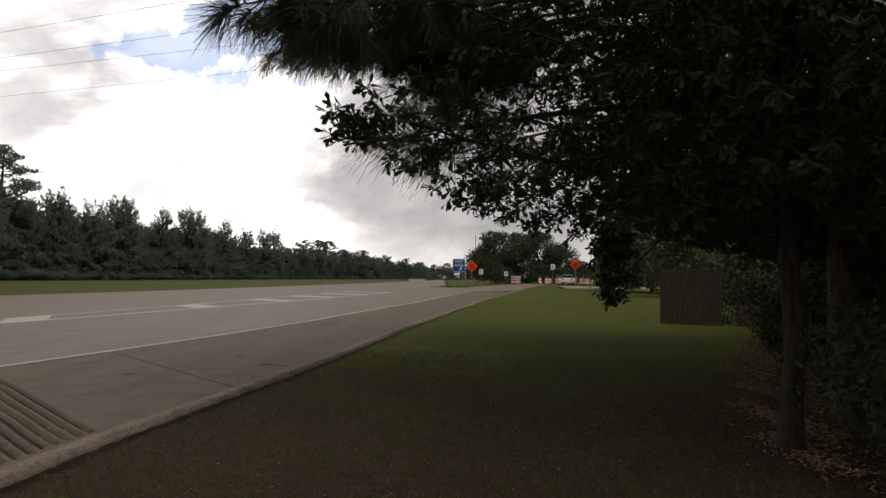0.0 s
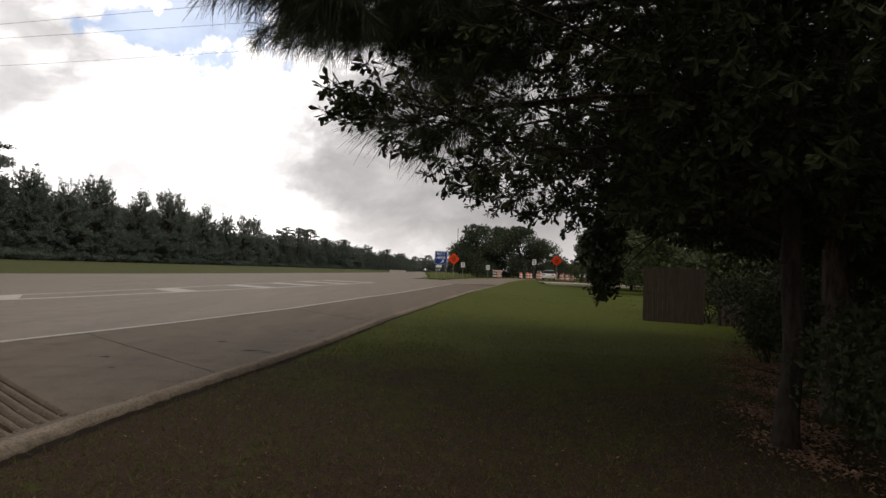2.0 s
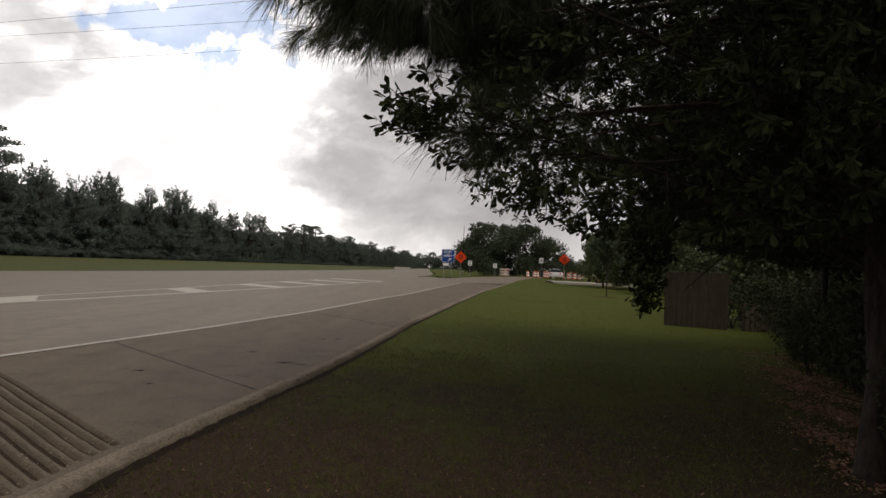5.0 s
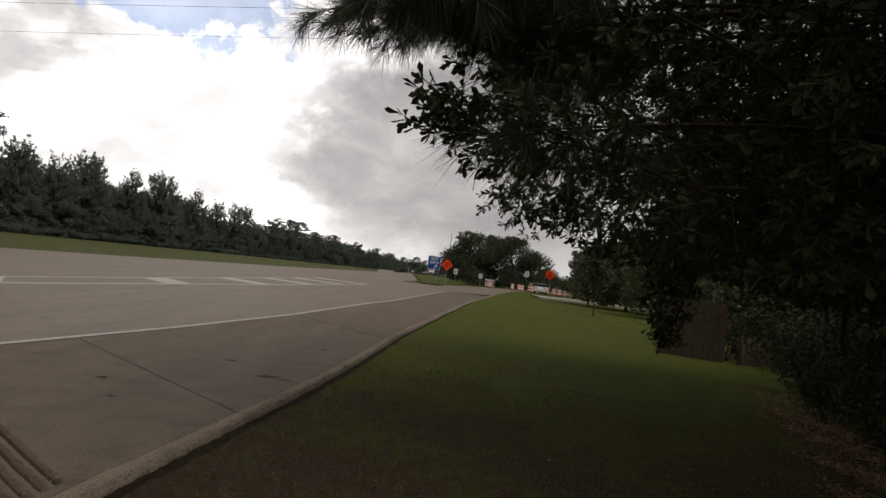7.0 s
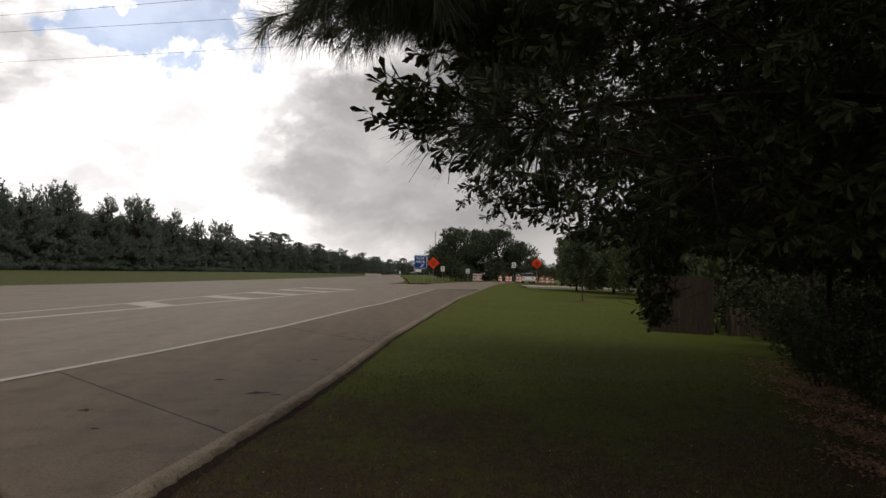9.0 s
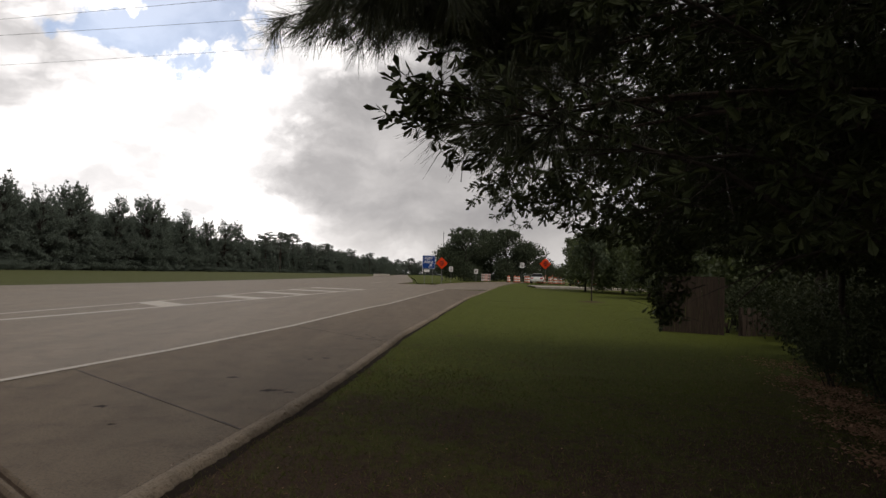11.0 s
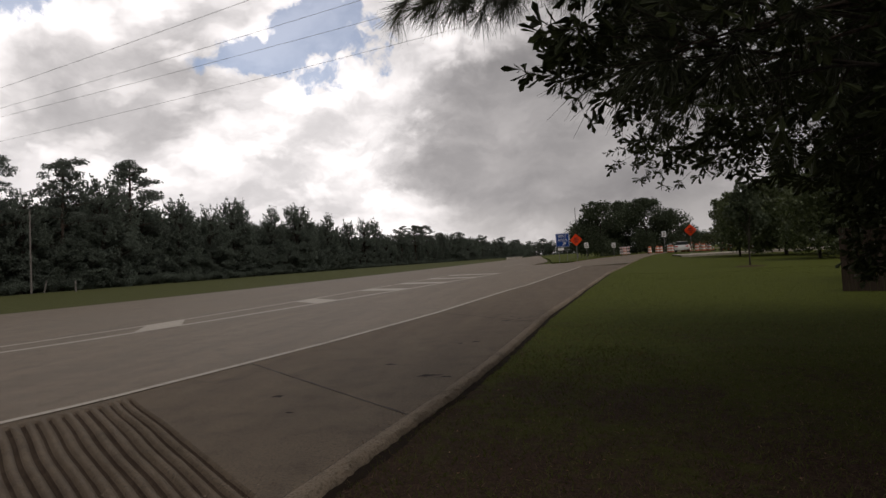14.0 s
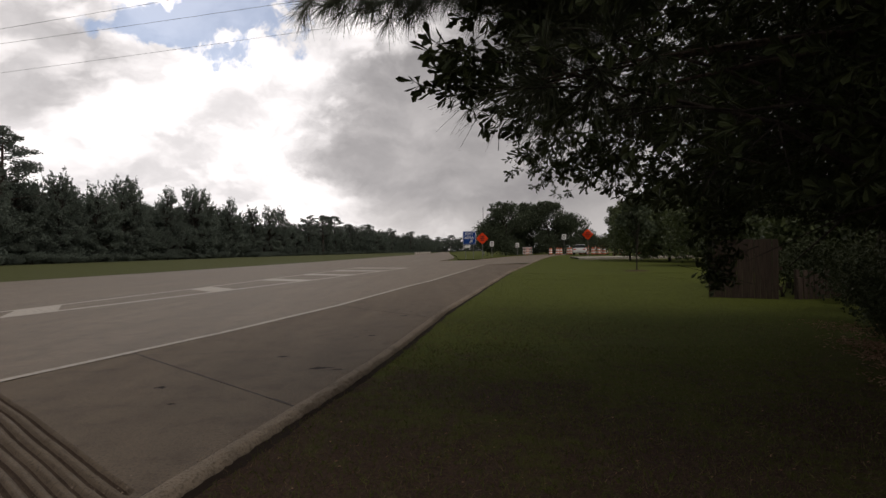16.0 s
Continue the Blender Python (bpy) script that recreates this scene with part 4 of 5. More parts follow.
# ------------------------------------------------------------------ the pine whose boughs hang over the camera's right
def build_pine():
    rgp = np.random.default_rng(9)
    base = np.array((3.9, 5.6, -0.1))
    t = thing("pine_tree", "longleaf pine with long drooping needles overhead", "tree", at=tuple(base))
    V, F = tubes([((0, 0, -0.1), (0.05, 0.05, 3.2), 0.15, 0.13), ((0.05, 0.05, 3.2), (0.0, 0.1, 7.5), 0.13, 0.04)], 12)
    part("trunk", mesh_np("trunk", V, F, "pine_bark", True), "pine_bark", t)
    # boughs: height at the trunk, tip, sprays; the outer ones reach towards the lawn
    boughs = [(4.6, (-1.60, 3.92, 3.06), 12), (4.4, (-1.36, 4.05, 2.99), 14), (4.3, (-1.19, 4.3, 3.12), 16), (4.2, (-1.02, 4.6, 3.2), 18), (4.4, (-1.5, 5.5, 3.5), 18), (4.3, (-1.2, 5.6, 3.46), 20), (4.1, (-0.88, 5.2, 3.26), 24),
              (4.0, (-0.76, 5.9, 3.54), 26), (4.7, (-1.22, 4.2, 3.15), 20), (4.5, (-0.96, 4.75, 3.3), 22), (4.4, (-0.6, 6.0, 3.7), 28), (4.2, (-0.2, 6.0, 3.52), 28),
              (4.3, (0.35, 6.1, 3.62), 10), (4.3, (0.9, 6.0, 3.66), 10), (4.2, (-0.45, 5.8, 3.4), 28), (4.0, (-0.25, 5.8, 3.2), 28), (3.9, (-0.05, 5.8, 3.05), 28), (3.9, (0.1, 6.0, 3.2), 26),
              (4.9, (-2.3, 7.4, 4.15), 22), (4.8, (-2.0, 7.3, 4.05), 24), (4.7, (-1.6, 7.2, 3.95), 26), (4.7, (-1.2, 7.2, 3.95), 26),
              (2.95, (-0.47, 4.6, 2.27), 7), (2.95, (-0.12, 4.75, 2.16), 4), (2.95, (-0.34, 4.6, 2.32), 5)]
    boughs = [((3.9, 5.6, z), tip, k) for z, tip, k in boughs]
    where, way = [], []
    for a, b, k in boughs:
        a, b = np.array(a) - base, np.array(b) - base
        mid = (a + b) / 2 + np.array((0, 0, 0.25))
        segs, last = [], a
        for j in range(1, 10):
            q = j / 9
            p = (1 - q) ** 2 * a + 2 * q * (1 - q) * mid + q * q * b
            segs.append((last, p, 0.03 * (1 - q) + 0.008, 0.03 * (1 - q) + 0.005))
            last = p
        for _ in range(k):
            q = 0.70 + 0.30 * rgp.random() ** 0.7
            p = (1 - q) ** 2 * a + 2 * q * (1 - q) * mid + q * q * b
            d = unit(unit(b - a) * 0.6 + rgp.normal(size=3) * 0.55 + np.array((0, 0, 0.1)))
            e = p + d * (0.10 + 0.22 * rgp.random()) * (1.5 - q * 0.6)
            segs.append((p, e, 0.006, 0.004))
            where.append(e), way.append(d)
        where.append(b), way.append(unit(b - a))
        V, F = tubes(segs, 6)
        part("bough", mesh_np("bough", V, F, "pine_bark", True), "pine_bark", t)
    where, way = np.array(where), np.array(way)
    k = 95
    W = np.repeat(where, k, 0) - np.repeat(way, k, 0) * rgp.random((len(where) * k, 1)) * 0.13
    D = unit(np.repeat(way, k, 0) * 0.75 + 0.62 * unit(rgp.normal(size=W.shape)))
    L = (0.17 + 0.15 * rgp.random((len(W), 1))) * np.where(W[:, 2:3] + base[2] < 2.7, 1.35, 1.0)
    S = unit(np.cross(D, rgp.normal(size=D.shape))) * 0.0021
    mid = W + D * L * 0.55 + np.array((0, 0, -0.014))
    tip = W + D * L + np.array((0, 0, -0.05))
    V = np.stack([W - S, W + S, mid + S, mid - S, tip + S * 0.3, tip - S * 0.3], 1).reshape(-1, 3)
    i0 = (np.arange(len(W)) * 6)[:, None]
    F = np.concatenate([i0 + np.array((0, 1, 2, 3)), i0 + np.array((3, 2, 4, 5))])
    part("needles", mesh_np("needles", V, F, "pine_needle"), "pine_needle", t, "long dark green needles")
    return t


build_pine()

# ------------------------------------------------------------------ undergrowth under the trees
dark_shrub = [scrub(61 + i, "dense dark evergreen shrub in the shade", 1.0, 1.9, 2600, 0.10) for i in range(2)]
tagged(dark_shrub[0], group="undergrowth").matrix_basis = pose(7.6, 11.0, ground_z(7.6, 11.0))
tagged(dark_shrub[1], group="undergrowth").matrix_basis = pose(6.4, 8.6, ground_z(6.4, 8.6))
for x, y, s in ((3.15, 3.7, 0.5), (3.6, 4.4, 0.65), (3.4, 3.0, 0.6), (4.3, 4.6, 0.75), (5.3, 6.2, 0.9), (8.2, 9.0, 1.2), (9.5, 12.5, 1.3), (10.5, 10.0, 1.4), (12.5, 14.0, 1.5), (11.6, 16.5, 1.1), (13.5, 11.0, 1.6), (7.3, 7.0, 1.2), (6.2, 4.5, 1.2), (14.5, 17.5, 1.4), (16.5, 14, 1.8), (9.0, 6.0, 1.6), (4.5, 6.5, 0.6), (5.3, 8.0, 0.65), (6.3, 9.7, 0.75), (7.3, 11.8, 0.85), (8.3, 13.6, 0.8), (9.0, 15.3, 0.62), (10.0, 15.9, 0.7), (11.0, 15.2, 0.9), (5.9, 7.4, 0.9), (7.6, 9.4, 1.1), (5.35, 9.1, 0.42), (8.55, 17.5, 0.8), (9.3, 17.9, 0.9), (10.3, 18.2, 0.9), (11.4, 17.6, 1.0)):
    put(dark_shrub[int(rg.integers(2))], x, y, ground_z(x, y), s, 360 * rg.random())


def slim_tree(x, y, h, r, lean, label):
    t = thing("slim_tree", label, "tree", "slim trunks under the trees", at=(x, y, ground_z(x, y)))
    rgs = np.random.default_rng(int(1000 + 37 * x + y))
    segs, last = [], np.array((0, 0, -0.1))
    for j in range(1, 9):
        p = np.array((lean * h * j / 8 + 0.04 * rgs.normal(), 0.04 * rgs.normal(), h * j / 8))
        segs.append((last, p, r * (1.08 - j / 10), r * (1.0 - j / 10)))
        if j > 3:
            d = unit(rgs.normal(size=3) + np.array((0, 0, 0.4)))
            segs.append((p, p + d * 0.9, r * 0.3, r * 0.1))
        last = p
    V, F = tubes(segs, 8)
    part("trunk", mesh_np("trunk", V, F, "bark", True), "bark", t)
    blobs = [(np.array((lean * h + rgs.normal() * 0.8, rgs.normal() * 0.8, h * (0.6 + 0.45 * rgs.random()))), (0.8, 0.8, 0.5)) for _ in range(7)]
    P = clump_points(rgs, 1500, blobs)
    V, F = scatter(LEAF * (1.4, 1, 1), LEAF_F, P, rgs.normal(size=P.shape) + (0, 0, -0.3), 0.11 * (0.7 + 0.6 * rgs.random(len(P))), rgs)
    part("crown", mesh_np("crown", V, F, "bush_leaf"), "bush_leaf", t)
    return t


for x, y, h, r, lean in ((6.0, 9.6, 4.8, 0.06, -0.04), (7.9, 12.6, 5.5, 0.09, 0.03), (9.4, 14.8, 6.0, 0.10, -0.02), (5.7, 6.9, 4.5, 0.08, 0.05), (11.2, 13.0, 6.5, 0.12, 0.0), (8.8, 10.6, 5.2, 0.07, -0.05)):
    slim_tree(x, y, h, r, lean, "slim dark trunk in the shade of the undergrowth")

# ------------------------------------------------------------------ fence
def build_fence(a, b, h, label, gap=0.006, short=0.0, seed=3):
    rgf = random.Random(seed)
    a, b = Vector(a), Vector(b)
    turn = math.degrees(math.atan2(b.y - a.y, b.x - a.x))
    length = (b - a).length
    t = thing("wooden_fence", label, "fence", at=(a.x, a.y, ground_z(a.x, a.y)), turn=turn)
    w = 0.14
    count = int(length / (w + gap))
    me = []
    for k in range(3):
        bm = bmesh.new()
        box(bm, 0, 0, h / 2, w, 0.018, h * (1 - 0.008 * k), 0.004)
        m = bpy.data.meshes.new("board")
        bm.to_mesh(m)
        bm.free()
        m.materials.append(M["fence_wood"])
        me.append(m)
    for i in range(count):
        ob = new("board", me[i % 3])
        ob.parent = t
        ob.matrix_basis = pose(w / 2 + i * (w + gap), rgf.uniform(-0.004, 0.004), -0.03 - short * rgf.random(), 0, rgf.uniform(-0.6, 0.6), 0)
    for z in (0.3, h * 0.5, h - 0.3):
        part("rail", box(bmesh.new(), length / 2, 0.04, z, length, 0.04, 0.09, 0.004), "fence_wood", t)
    for i in range(int(length / 2.2) + 1):
        part("post", box(bmesh.new(), min(length - 0.05, 0.05 + 2.2 * i), 0.10, h / 2 - 0.1, 0.09, 0.09, h + 0.1, 0.006), "fence_wood", t)
    return t


build_fence((6.65, 17.7, 0), (8.15, 16.64, 0), 1.68, "weathered grey-brown wooden privacy fence panel on the lawn")
build_fence((8.55, 16.6, 0), (10.6, 17.0, 0), 0.85, "low broken section of weathered wooden fence", 0.03, 0.25, 8)

# ------------------------------------------------------------------ grass blades and fallen leaves
def blades(name, count, x0, x1, y0, y1, hmin, hmax, mat, label, seed, w=0.0026):
    rgb = np.random.default_rng(seed)
    P = []
    while len(P) < count:
        y = y0 + (y1 - y0) * rgb.random() ** 1.7
        x = rgb.uniform(x0, x1)
        if x > curve_at(KERB, y) + 0.02 and noise.noise((x * 0.8, y * 0.8, 4.0)) > -0.35 + 0.5 * rgb.random() - 0.35:
            P.append((x, y, ground_z(x, y) - 0.004))
    P = np.array(P)
    up = unit(np.array((0, 0, 0.8)) + 0.8 * rgb.normal(size=P.shape) * (1, 1, 0.2))
    h = rgb.uniform(hmin, hmax, (len(P), 1))
    s = unit(np.cross(up, rgb.normal(size=P.shape))) * w
    bend = rgb.normal(size=P.shape) * 0.012
    V = np.stack([P - s, P + s, P + up * h + bend], 1).reshape(-1, 3)
    F = np.arange(len(P) * 3).reshape(-1, 3)
    return tagged(new(name, mesh_np(name, V, F, mat)), label, "grass", kind="stuff")


blades("grass", 190000, -4.5, 13, -3.0, 34, 0.018, 0.04, "grass_blade", "short mown green grass blades", 11)
blades("grass", 60000, -3.0, 6, 1.5, 9.5, 0.025, 0.06, "grass_blade", "ragged green grass tufts near the kerb", 13, 0.0038)
blades("dry_grass", 70000, -4.5, 7, -3.0, 12, 0.015, 0.045, "dry_blade", "dry brown grass blades and straw", 12, 0.0036)


def litter(name, count, spots, label, seed, size=0.05):
    rgl = np.random.default_rng(seed)
    P = []
    for cx, cy, rx, ry, share in spots:
        for _ in range(int(count * share)):
            x, y = cx + rx * rgl.normal(), cy + ry * rgl.normal()
            if x > curve_at(KERB, y) + 0.05:
                P.append((x, y, ground_z(x, y) + 0.012 + 0.02 * rgl.random()))
    P = np.array(P)
    way = rgl.normal(size=P.shape) * (1, 1, 0.25)
    side = unit(np.array((0, 0, 1.0)) + 0.4 * rgl.normal(size=P.shape))
    V, F = scatter(LEAF * (1.5, 1, 3), LEAF_F, P, way, size * (0.6 + 0.8 * rgl.random(len(P))), rgl, side)
    return tagged(new(name, mesh_np(name, V, F, "dead_leaf")), label, "leaf litter", kind="stuff")


litter("leaf_litter", 6000, ((5.2, 9.0, 0.2, 0.5, 0.2), (4.6, 7.8, 0.18, 0.5, 0.2), (3.92, 6.5, 0.15, 0.45, 0.2), (3.2, 5.3, 0.14, 0.4, 0.15), (2.75, 4.4, 0.12, 0.3, 0.08), (6.1, 10.8, 0.3, 0.6, 0.1)), "fallen brown oak leaves on bare soil", 15, 0.042)
litter("leaf_litter", 300, ((0.6, 4.6, 2.2, 1.7, 0.7), (-0.6, 3.4, 1.2, 0.8, 0.3)), "scattered small dry leaves on the lawn", 16, 0.021)

# ------------------------------------------------------------------ signs
def lettering(text, size, x, z, parent, mat, dy):
    cu = bpy.data.curves.new("lettering", "FONT")
    cu.body, cu.size, cu.align_x, cu.align_y, cu.extrude = text, size, "CENTER", "CENTER", 0.004
    tmp = new("lettering", cu)
    me = bpy.data.meshes.new_from_object(tmp.evaluated_get(bpy.context.evaluated_depsgraph_get()))
    bpy.data.objects.remove(tmp)
    me.materials.clear()
    me.materials.append(M[mat])
    ob = new("lettering", me)
    ob.parent = parent
    ob.matrix_basis = pose(x, dy, z, 90, 0, 0)
    return ob


def post(parent, x, y, z0, z1, r=0.035):
    bm = bmesh.new()
    box(bm, x, y, (z0 + z1) / 2, 2 * r, 2 * r, z1 - z0, 0.006)
    return part("post", bm, "steel", parent)


def rest_sign():
    x, y = 1.69, 75.2
    g = 0.10 + rise(x, y)
    t = thing("rest_area_sign", "blue rest area sign with white arrow on two posts", "sign", at=(x, y, g), turn=-2)
    w, z0, z1 = 1.66, 2.08 - g, 3.80 - g
    panel = part("panel", box(bmesh.new(), 0, 0, (z0 + z1) / 2, w, 0.03, z1 - z0, 0.008), "sign_blue", t)
    for sx, sz, cx, cz in ((w - 0.06, 0.03, 0, z1 - 0.05), (w - 0.06, 0.03, 0, z0 + 0.05), (0.03, z1 - z0 - 0.1, -w / 2 + 0.045, (z0 + z1) / 2), (0.03, z1 - z0 - 0.1, w / 2 - 0.045, (z0 + z1) / 2)):
        part("border", box(bmesh.new(), cx, -0.018, cz, sx, 0.006, sz), "sign_white", t)
    lettering("REST", 0.50, 0, z1 - 0.38, t, "sign_white", -0.02)
    lettering("AREA", 0.50, 0, z1 - 0.86, t, "sign_white", -0.02)
    bm = bmesh.new()
    m = Matrix.Translation((0.22, -0.02, z0 + 0.40)) @ Matrix.Rotation(radians(45), 4, "Y")
    vs = [bm.verts.new(m @ Vector((a, 0, b))) for a, b in ((-0.06, -0.30), (0.06, -0.30), (0.06, 0.02), (0.20, 0.02), (0, 0.30), (-0.20, 0.02), (-0.06, 0.02))]
    f = bm.faces.new(vs)
    bmesh.ops.solidify(bm, geom=[f], thickness=0.005)
    part("arrow", bm, "sign_white", t)
    for px in (-0.5, 0.5):
        post(t, px, 0.05, -0.3, z1 - 0.1)
    part("small_panel", box(bmesh.new(), -0.25, -0.01, z0 - 0.28, 0.75, 0.02, 0.32, 0.006), "sign_white", t)
    return t


rest_sign()


def diamond_sign(x, y, zc, half, turn, bent=False):
    g = (0.10 if x < 6 else 0.0) + rise(x, y)
    t = thing("road_work_sign", "bent orange diamond road work sign" if bent else "orange diamond road work sign on a post", "sign", "road work signs", at=(x, y, g), turn=turn)
    bm = bmesh.new()
    zc -= g
    pts = [(0, half), (half, 0), (0, -half), (-half, 0)]
    ring = []
    for (ax, az), (bx, bz) in zip(pts, pts[1:] + pts[:1]):
        for q in (0.08, 0.5, 0.92):
            ring.append((ax + (bx - ax) * q, az + (bz - az) * q))
    vs = [bm.verts.new((a, 0.22 * max(0, a * 0.5 + b) if bent else 0.0, zc + b)) for a, b in ring]
    c = bm.verts.new((0, 0.0, zc))
    fs = [bm.faces.new((c, vs[i], vs[(i + 1) % 12])) for i in range(12)]
    bmesh.ops.solidify(bm, geom=fs, thickness=0.012)
    panel = part("panel", bm, "sign_orange", t)
    for k, ww in ((0.22, 0.62), (0.0, 0.8), (-0.22, 0.5)):
        part("text_bar", box(bmesh.new(), 0, -0.03, zc + k * half * 1.4, ww * half, 0.006, 0.12 * half), "black", panel)
    post(t, 0, 0.06, -0.3, zc + 0.3 * half)
    part("crossbar", box(bmesh.new(), 0, 0.035, zc, half * 1.2, 0.03, 0.05, 0.004), "steel", t)
    return t


diamond_sign(3.40, 75.4, 2.85, 0.80, -3)
diamond_sign(16.95, 74.5, 3.12, 0.74, -12, True)


def small_sign(x, y, zc, w, h, turn):
    g = (0.10 if x < 9 else 0.0) + rise(x, y)
    t = thing("small_sign", "small white rectangular traffic sign on a post", "sign", "small white signs", at=(x, y, g), turn=turn)
    zc -= g
    panel = part("panel", box(bmesh.new(), 0, 0, zc, w, 0.02, h, 0.006), "sign_white", t)
    for k in (0.25, 0.0, -0.25):
        part("text_bar", box(bmesh.new(), 0, -0.014, zc + k * h, w * 0.6, 0.006, h * 0.11), "black", panel)
    post(t, 0, 0.04, -0.3, zc + h * 0.4, 0.028)
    return t


small_sign(4.68, 76.0, 2.12, 0.50, 0.66, -4)
small_sign(8.15, 77.0, 1.90, 0.48, 0.60, -8)
small_sign(15.4, 82.0, 3.0, 0.55, 0.75, -10)


def barricade(x, y, turn):
    t = thing("barricade", "road barricade with orange and white rails", "barricade", at=(x, y, (0.1 if x < 9 else 0) + rise(x, y)), turn=turn)
    for px in (-0.45, 0.45):
        post(t, px, 0.03, 0.05, 1.18, 0.03)
        part("foot", box(bmesh.new(), px, 0.0, 0.03, 0.08, 0.9, 0.06, 0.01), "steel", t)
    for z in (0.38, 0.74, 1.08):
        rail = part("rail", box(bmesh.new(), 0, 0, z, 1.22, 0.025, 0.2, 0.006), "sign_white", t)
        for k in range(4):
            bm = bmesh.new()
            x0 = -0.54 + 0.30 * k
            vs = [bm.verts.new((a, -0.017, b)) for a, b in ((x0, z - 0.095), (x0 + 0.14, z - 0.095), (x0 + 0.24, z + 0.095), (x0 + 0.10, z + 0.095))]
            bmesh.ops.solidify(bm, geom=[bm.faces.new(vs)], thickness=0.004)
            part("stripe", bm, "drum_orange", rail)
    return t


barricade(9.3, 75.6, -6)


def make_drum(x, y):
    t = thing("traffic_drum", "orange and white banded plastic traffic drum", "traffic drum", "traffic drums along the ramp", at=(x, y, rise(x, y)))
    def ring(z0, z1, r0, r1, name, mat):
        bm = bmesh.new()
        rod(bm, (0, 0, z0), (0, 0, z1), r0, r1, 14)
        return part(name, bm, mat, t, smooth=False)
    ring(0.0, 0.07, 0.36, 0.35, "base", "rubber")
    z = 0.07
    for k in range(5):
        ring(z, z + 0.185, 0.285 - 0.012 * k, 0.275 - 0.012 * k, "band", "drum_orange" if k % 2 == 0 else "sign_white")
        z += 0.187
    bm = bmesh.new()
    box(bm, 0, 0, 1.05, 0.22, 0.04, 0.10, 0.015)
    part("handle", bm, "drum_orange", t)
    return t


drum = make_drum(11.4, 91.0)
for i in range(11):
    q = i / 10
    x, y = 14.6 + 5.6 * q + 0.25 * sin(9 * i), 88.5 - 14.0 * q + 0.6 * sin(5 * i)
    put(drum, x, y, rise(x, y), 0.95, 40 * i)
for i in range(3):
    x, y = 21.0 + 2.1 * i, 73.5 + 0.9 * sin(4 * i)
    put(drum, x, y, rise(x, y), 1.0, 25 * i)


def slim_panel(x, y):
    t = thing("channelizer", "tall slim orange and white road channelizer", "channelizer", "channelizers by the ramp", at=(x, y, rise(x, y)))
    part("base", box(bmesh.new(), 0, 0, 0.05, 0.4, 0.4, 0.1, 0.02), "rubber", t)
    for k in range(5):
        part("band", box(bmesh.new(), 0, 0, 0.2 + 0.23 * k, 0.11, 0.08, 0.225, 0.01), "drum_orange" if k % 2 == 0 else "sign_white", t)
    return t


chan = slim_panel(17.6, 77.0)
for i in range(9):
    x, y = 18.3 + 0.75 * i, 76.0 - 0.35 * i + 0.5 * sin(7 * i)
    put(chan, x, y, rise(x, y), 1.0 + 0.08 * sin(3 * i), 10 * i)

# ------------------------------------------------------------------ cars at the rest area
def car(x, y, turn, paint, label, scale=1.0):
    t = thing("car", label, "car", "cars at the rest area", at=(x, y, rise(x, y)), turn=turn)
    t.scale = (scale, scale, scale)
    side = [(-2.25, 0.35), (-2.3, 0.62), (-2.2, 0.86), (-1.75, 0.93), (-1.1, 0.97), (0.9, 0.97), (1.7, 0.86), (2.2, 0.70), (2.28, 0.45), (2.2, 0.3)]
    bm = bmesh.new()
    rows = []
    for w, inset in ((-0.88, 0.06), (-0.80, 0.0), (0.80, 0.0), (0.88, 0.06)):
        rows.append([bm.verts.new((a * (1 - inset * 0.3), w, b - (inset if b > 0.8 else 0))) for a, b in side])
    for r0, r1 in zip(rows, rows[1:]):
        for i in range(len(side)):
            j = (i + 1) % len(side)
            bm.faces.new((r0[i], r0[j], r1[j], r1[i]))
    bm.faces.new(rows[0][::-1]), bm.faces.new(rows[-1])
    bmesh.ops.recalc_face_normals(bm, faces=bm.faces)
    body = part("body", bm, paint, t)
    bm = bmesh.new()
    lo = [bm.verts.new((a, w, 0.95)) for a, w in ((-1.75, -0.76), (1.05, -0.76), (1.05, 0.76), (-1.75, 0.76))]
    hi = [bm.verts.new((a, w, 1.38)) for a, w in ((-1.05, -0.60), (0.35, -0.60), (0.35, 0.60), (-1.05, 0.60))]
    for i in range(4):
        j = (i + 1) % 4
        bm.faces.new((lo[i], lo[j], hi[j], hi[i]))
    bm.faces.new(hi)
    part("windows", bm, "car_glass", t)
    part("roof", box(bmesh.new(), -0.35, 0, 1.40, 1.42, 1.22, 0.05, 0.02), paint, t)
    for wx in (-1.4, 1.4):
        for wy in (-0.82, 0.82):
            bm = bmesh.new()
            rod(bm, (wx, wy - 0.09, 0.32), (wx, wy + 0.09, 0.32), 0.32, None, 18)
            wheel = part("wheel", bm, "rubber", t)
            bm = bmesh.new()
            rod(bm, (wx, wy - 0.10, 0.32), (wx, wy + 0.10, 0.32), 0.19, None, 12)
            part("rim", bm, "steel", wheel)
    for wy in (-0.62, 0.62):
        part("rear_lamp", box(bmesh.new(), -2.26, wy, 0.76, 0.06, 0.34, 0.14, 0.015), "lamp_red", t)
        part("headlamp", box(bmesh.new(), 2.2, wy, 0.66, 0.08, 0.3, 0.12, 0.015), "sign_white", t)
    part("bumper", box(bmesh.new(), -2.28, 0, 0.42, 0.1, 1.6, 0.2, 0.03), paint, t)
    return t


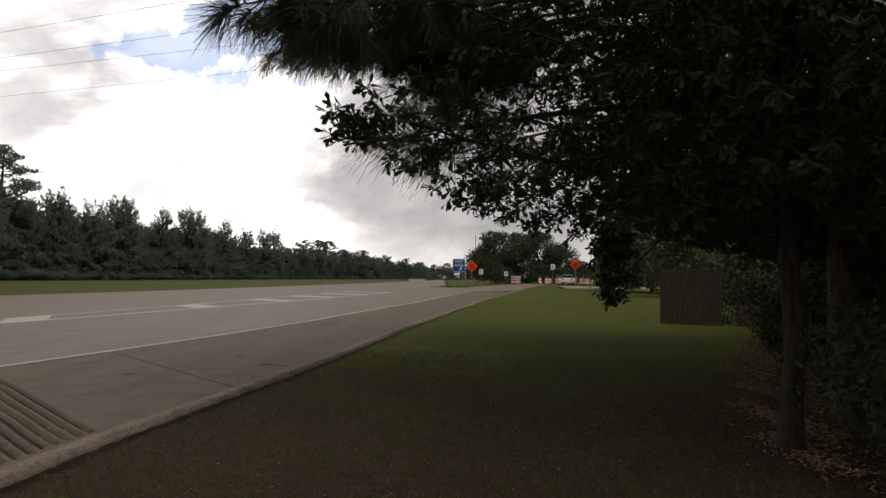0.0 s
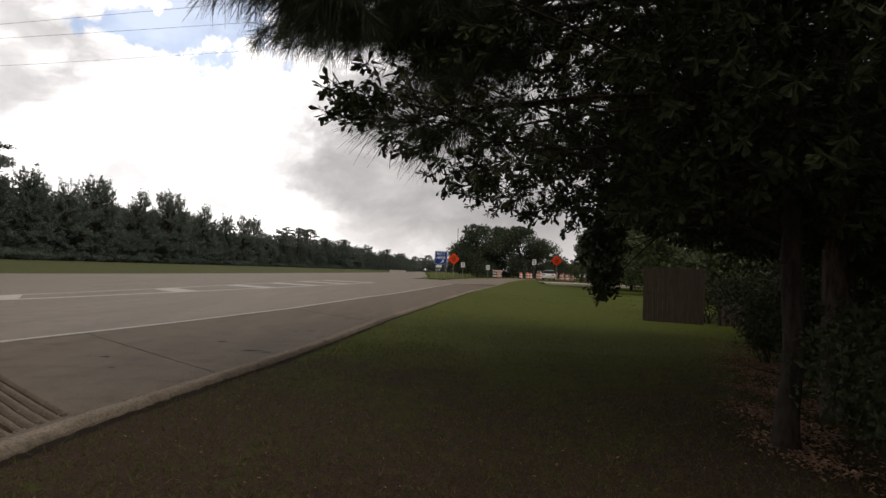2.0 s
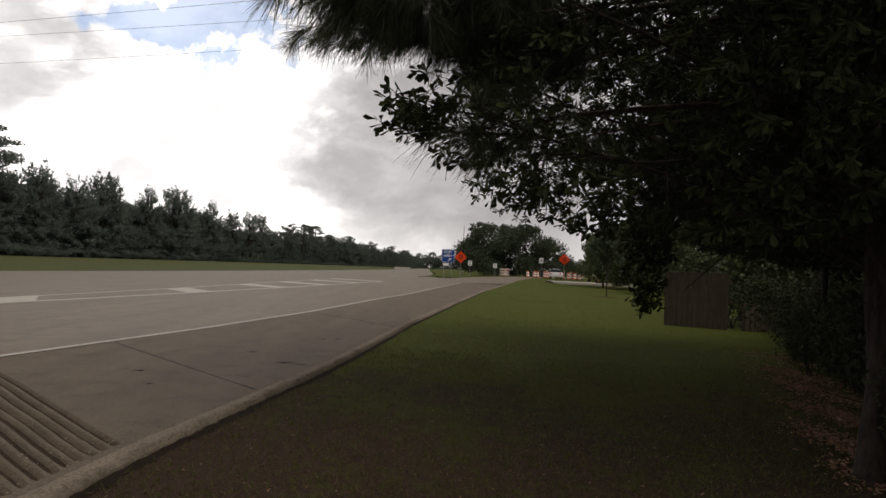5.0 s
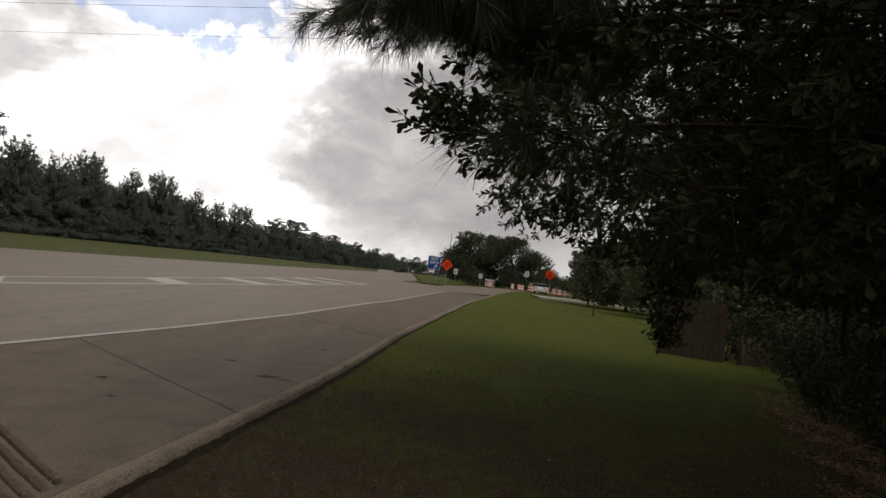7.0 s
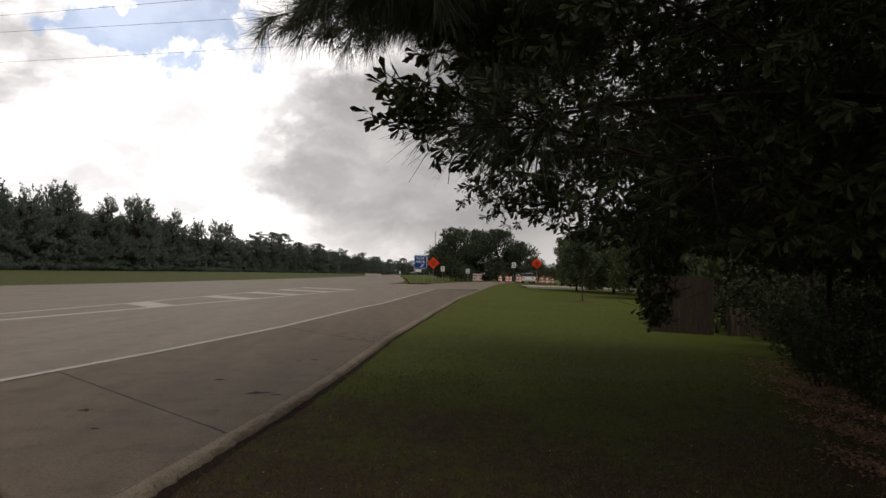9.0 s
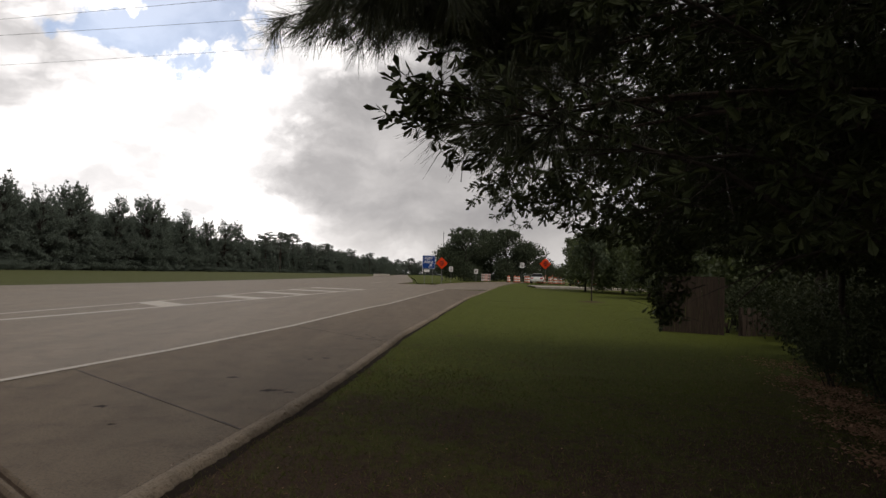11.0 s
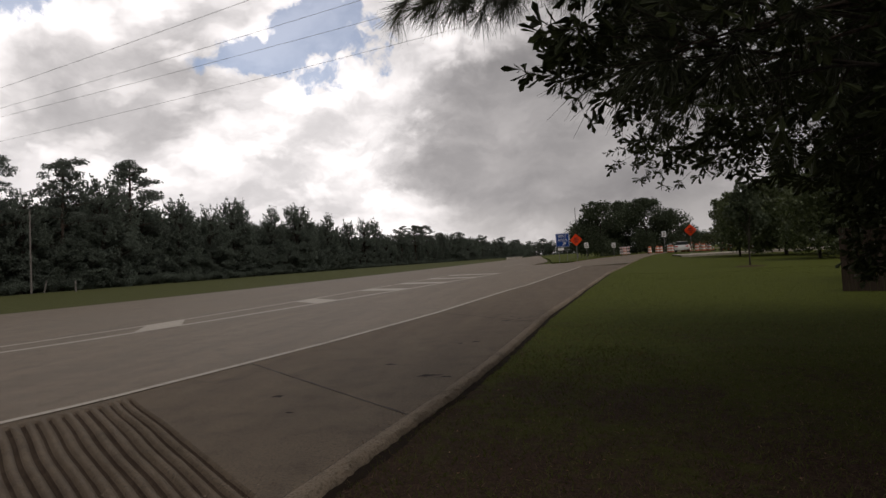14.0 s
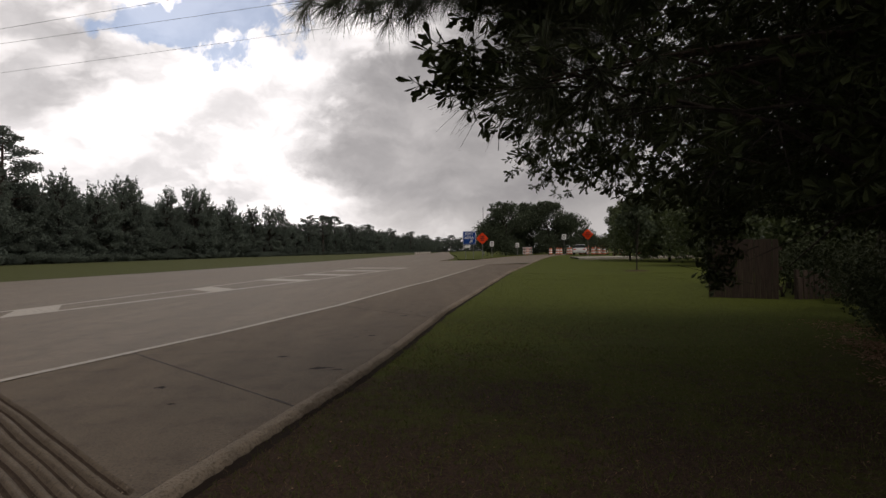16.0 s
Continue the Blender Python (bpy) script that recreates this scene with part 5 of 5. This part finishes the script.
car(17.3, 80.5, 75, "car_white", "white sedan with red rear lamps, stopped on the ramp")
car(13.4, 112, 20, "car_dark", "dark sedan parked at the rest area")
car(17.6, 113, 15, "car_dark", "dark sedan parked beside another car")
car(36.0, 92.0, 5, "car_white", "white car parked behind the lawn")
car(42.0, 92.5, 5, "car_white", "white car parked behind the lawn")

# ------------------------------------------------------------------ poles and wires
def utility_pole(x, y, h, lean, label):
    z = ground_z(x, y)
    t = thing("utility_pole", label, "utility pole", at=(x, y, z))
    bm = bmesh.new()
    rod(bm, (0, 0, -0.3), (lean, 0, h), 0.075, 0.05, 12)
    part("shaft", bm, "pole_wood", t)
    part("cap", box(bmesh.new(), lean, 0, h + 0.02, 0.2, 0.2, 0.05, 0.01), "steel", t)
    return t


utility_pole(-39.5, 38.6, 6.4, 0.2, "slim grey wooden pole at the edge of the wood")
for px, lean in ((-41.0, 0.3), (-39.8, 0.3), (-36.9, 0.0)):
    y = 40.0
    z = ground_z(px, y)
    t = thing("fence_post", "short weathered post on the far verge", "post", "verge posts", at=(px, y, z))
    bm = bmesh.new()
    rod(bm, (0, 0, -0.2), (lean, 0, 0.9), 0.06, 0.05, 8)
    part("stake", bm, "pole_wood", t)
mast = thing("mast", "thin steel mast behind the oaks", "mast", at=(6.2, 120, 0.4))
bm = bmesh.new()
rod(bm, (0, 0, -0.3), (0, 0, 10.0), 0.10, 0.06, 8)
part("shaft", bm, "steel", mast)
part("collar", box(bmesh.new(), 0, 0, 0.1, 0.4, 0.4, 0.2, 0.03), "steel", mast)

for k, (ya, yb, zz) in enumerate(((28.9, 22.7, 10.0), (25.9, 20.2, 10.0), (25.0, 18.6, 10.0), (23.4, 16.4, 10.0))):
    slope = (yb - ya) / 23.0
    pts = []
    for j in range(41):
        x = -75 + 3.0 * j
        pts.append(np.array((x, ya + slope * (x + 27), zz + 0.00035 * (x + 15) ** 2)))
    V, F = tubes([(a, b, 0.006, 0.006) for a, b in zip(pts, pts[1:])], 4)
    t = tagged(new("power_line", mesh_np("power_line", V, F, "wire")), "thin dark overhead power line crossing the road", "power line", "power lines")

# concrete barrier far along the highway
bar = thing("barrier", "long pale concrete barrier beside the far highway", "barrier", at=(0, 0, 0))
bm = bmesh.new()
for j in range(10):
    box(bm, curve_at(FAR, 240 + 12.2 * j) - 0.6, 240 + 12.2 * j, 0.45, 0.4, 12.1, 1.0, 0.05)
part("wall", bm, "pale_road", bar)

# sapling with its mulch ring
sap = broadleaf(77, 5.0, 1.5, "young tree with thin trunk in a mulch ring", 0.16, 1500, 0.5, "island_leaf", "sapling", True, 0.45)
sap.matrix_basis = pose(10.9, 37.0, ground_z(10.9, 37.0))
k = 18
V = [(10.9, 37.0, ground_z(10.9, 37) + 0.07)] + [(10.9 + 0.85 * cos(2 * pi * i / k), 37 + 0.85 * sin(2 * pi * i / k), ground_z(10.9, 37) + 0.0) for i in range(k)]
tagged(new("mulch_ring", mesh_np("mulch_ring", V, [(0, 1 + i, 1 + (i + 1) % k) for i in range(k)], "mulch", True)), "round bed of brown mulch under a young tree", "mulch bed")

# gravel that has gathered along the kerb and in the grooves' ends
rgk = np.random.default_rng(44)
STONE = np.array([(1, 0, 0), (-0.5, 0.8, 0), (-0.6, -0.7, 0), (0.1, 0.05, 0.8)])
STONE_F = np.array([(0, 1, 3), (1, 2, 3), (2, 0, 3)])
P = []
while len(P) < 2600:
    y = 2.0 + 14 * rgk.random() ** 1.6
    o = abs(rgk.normal()) * (0.16 if y > 4.6 else 0.45) + 0.03
    P.append((curve_at(KERB, y) - o, y, 0.016 if o < 0.17 else -0.002))
P = np.array(P)
V, F = scatter(STONE, STONE_F, P, rgk.normal(size=P.shape) * (1, 1, 0.05), 0.003 + 0.010 * rgk.random(len(P)) ** 2, rgk, np.tile((0.0, 0.0, 1.0), (len(P), 1)))
M["gravel"] = material("gravel", leafy((0.13, 0.10, 0.075), (0.32, 0.265, 0.21)), 0.9)
tagged(new("gravel", mesh_np("gravel", V, F, "gravel")), "loose pale grit along the kerb", "gravel", kind="stuff")
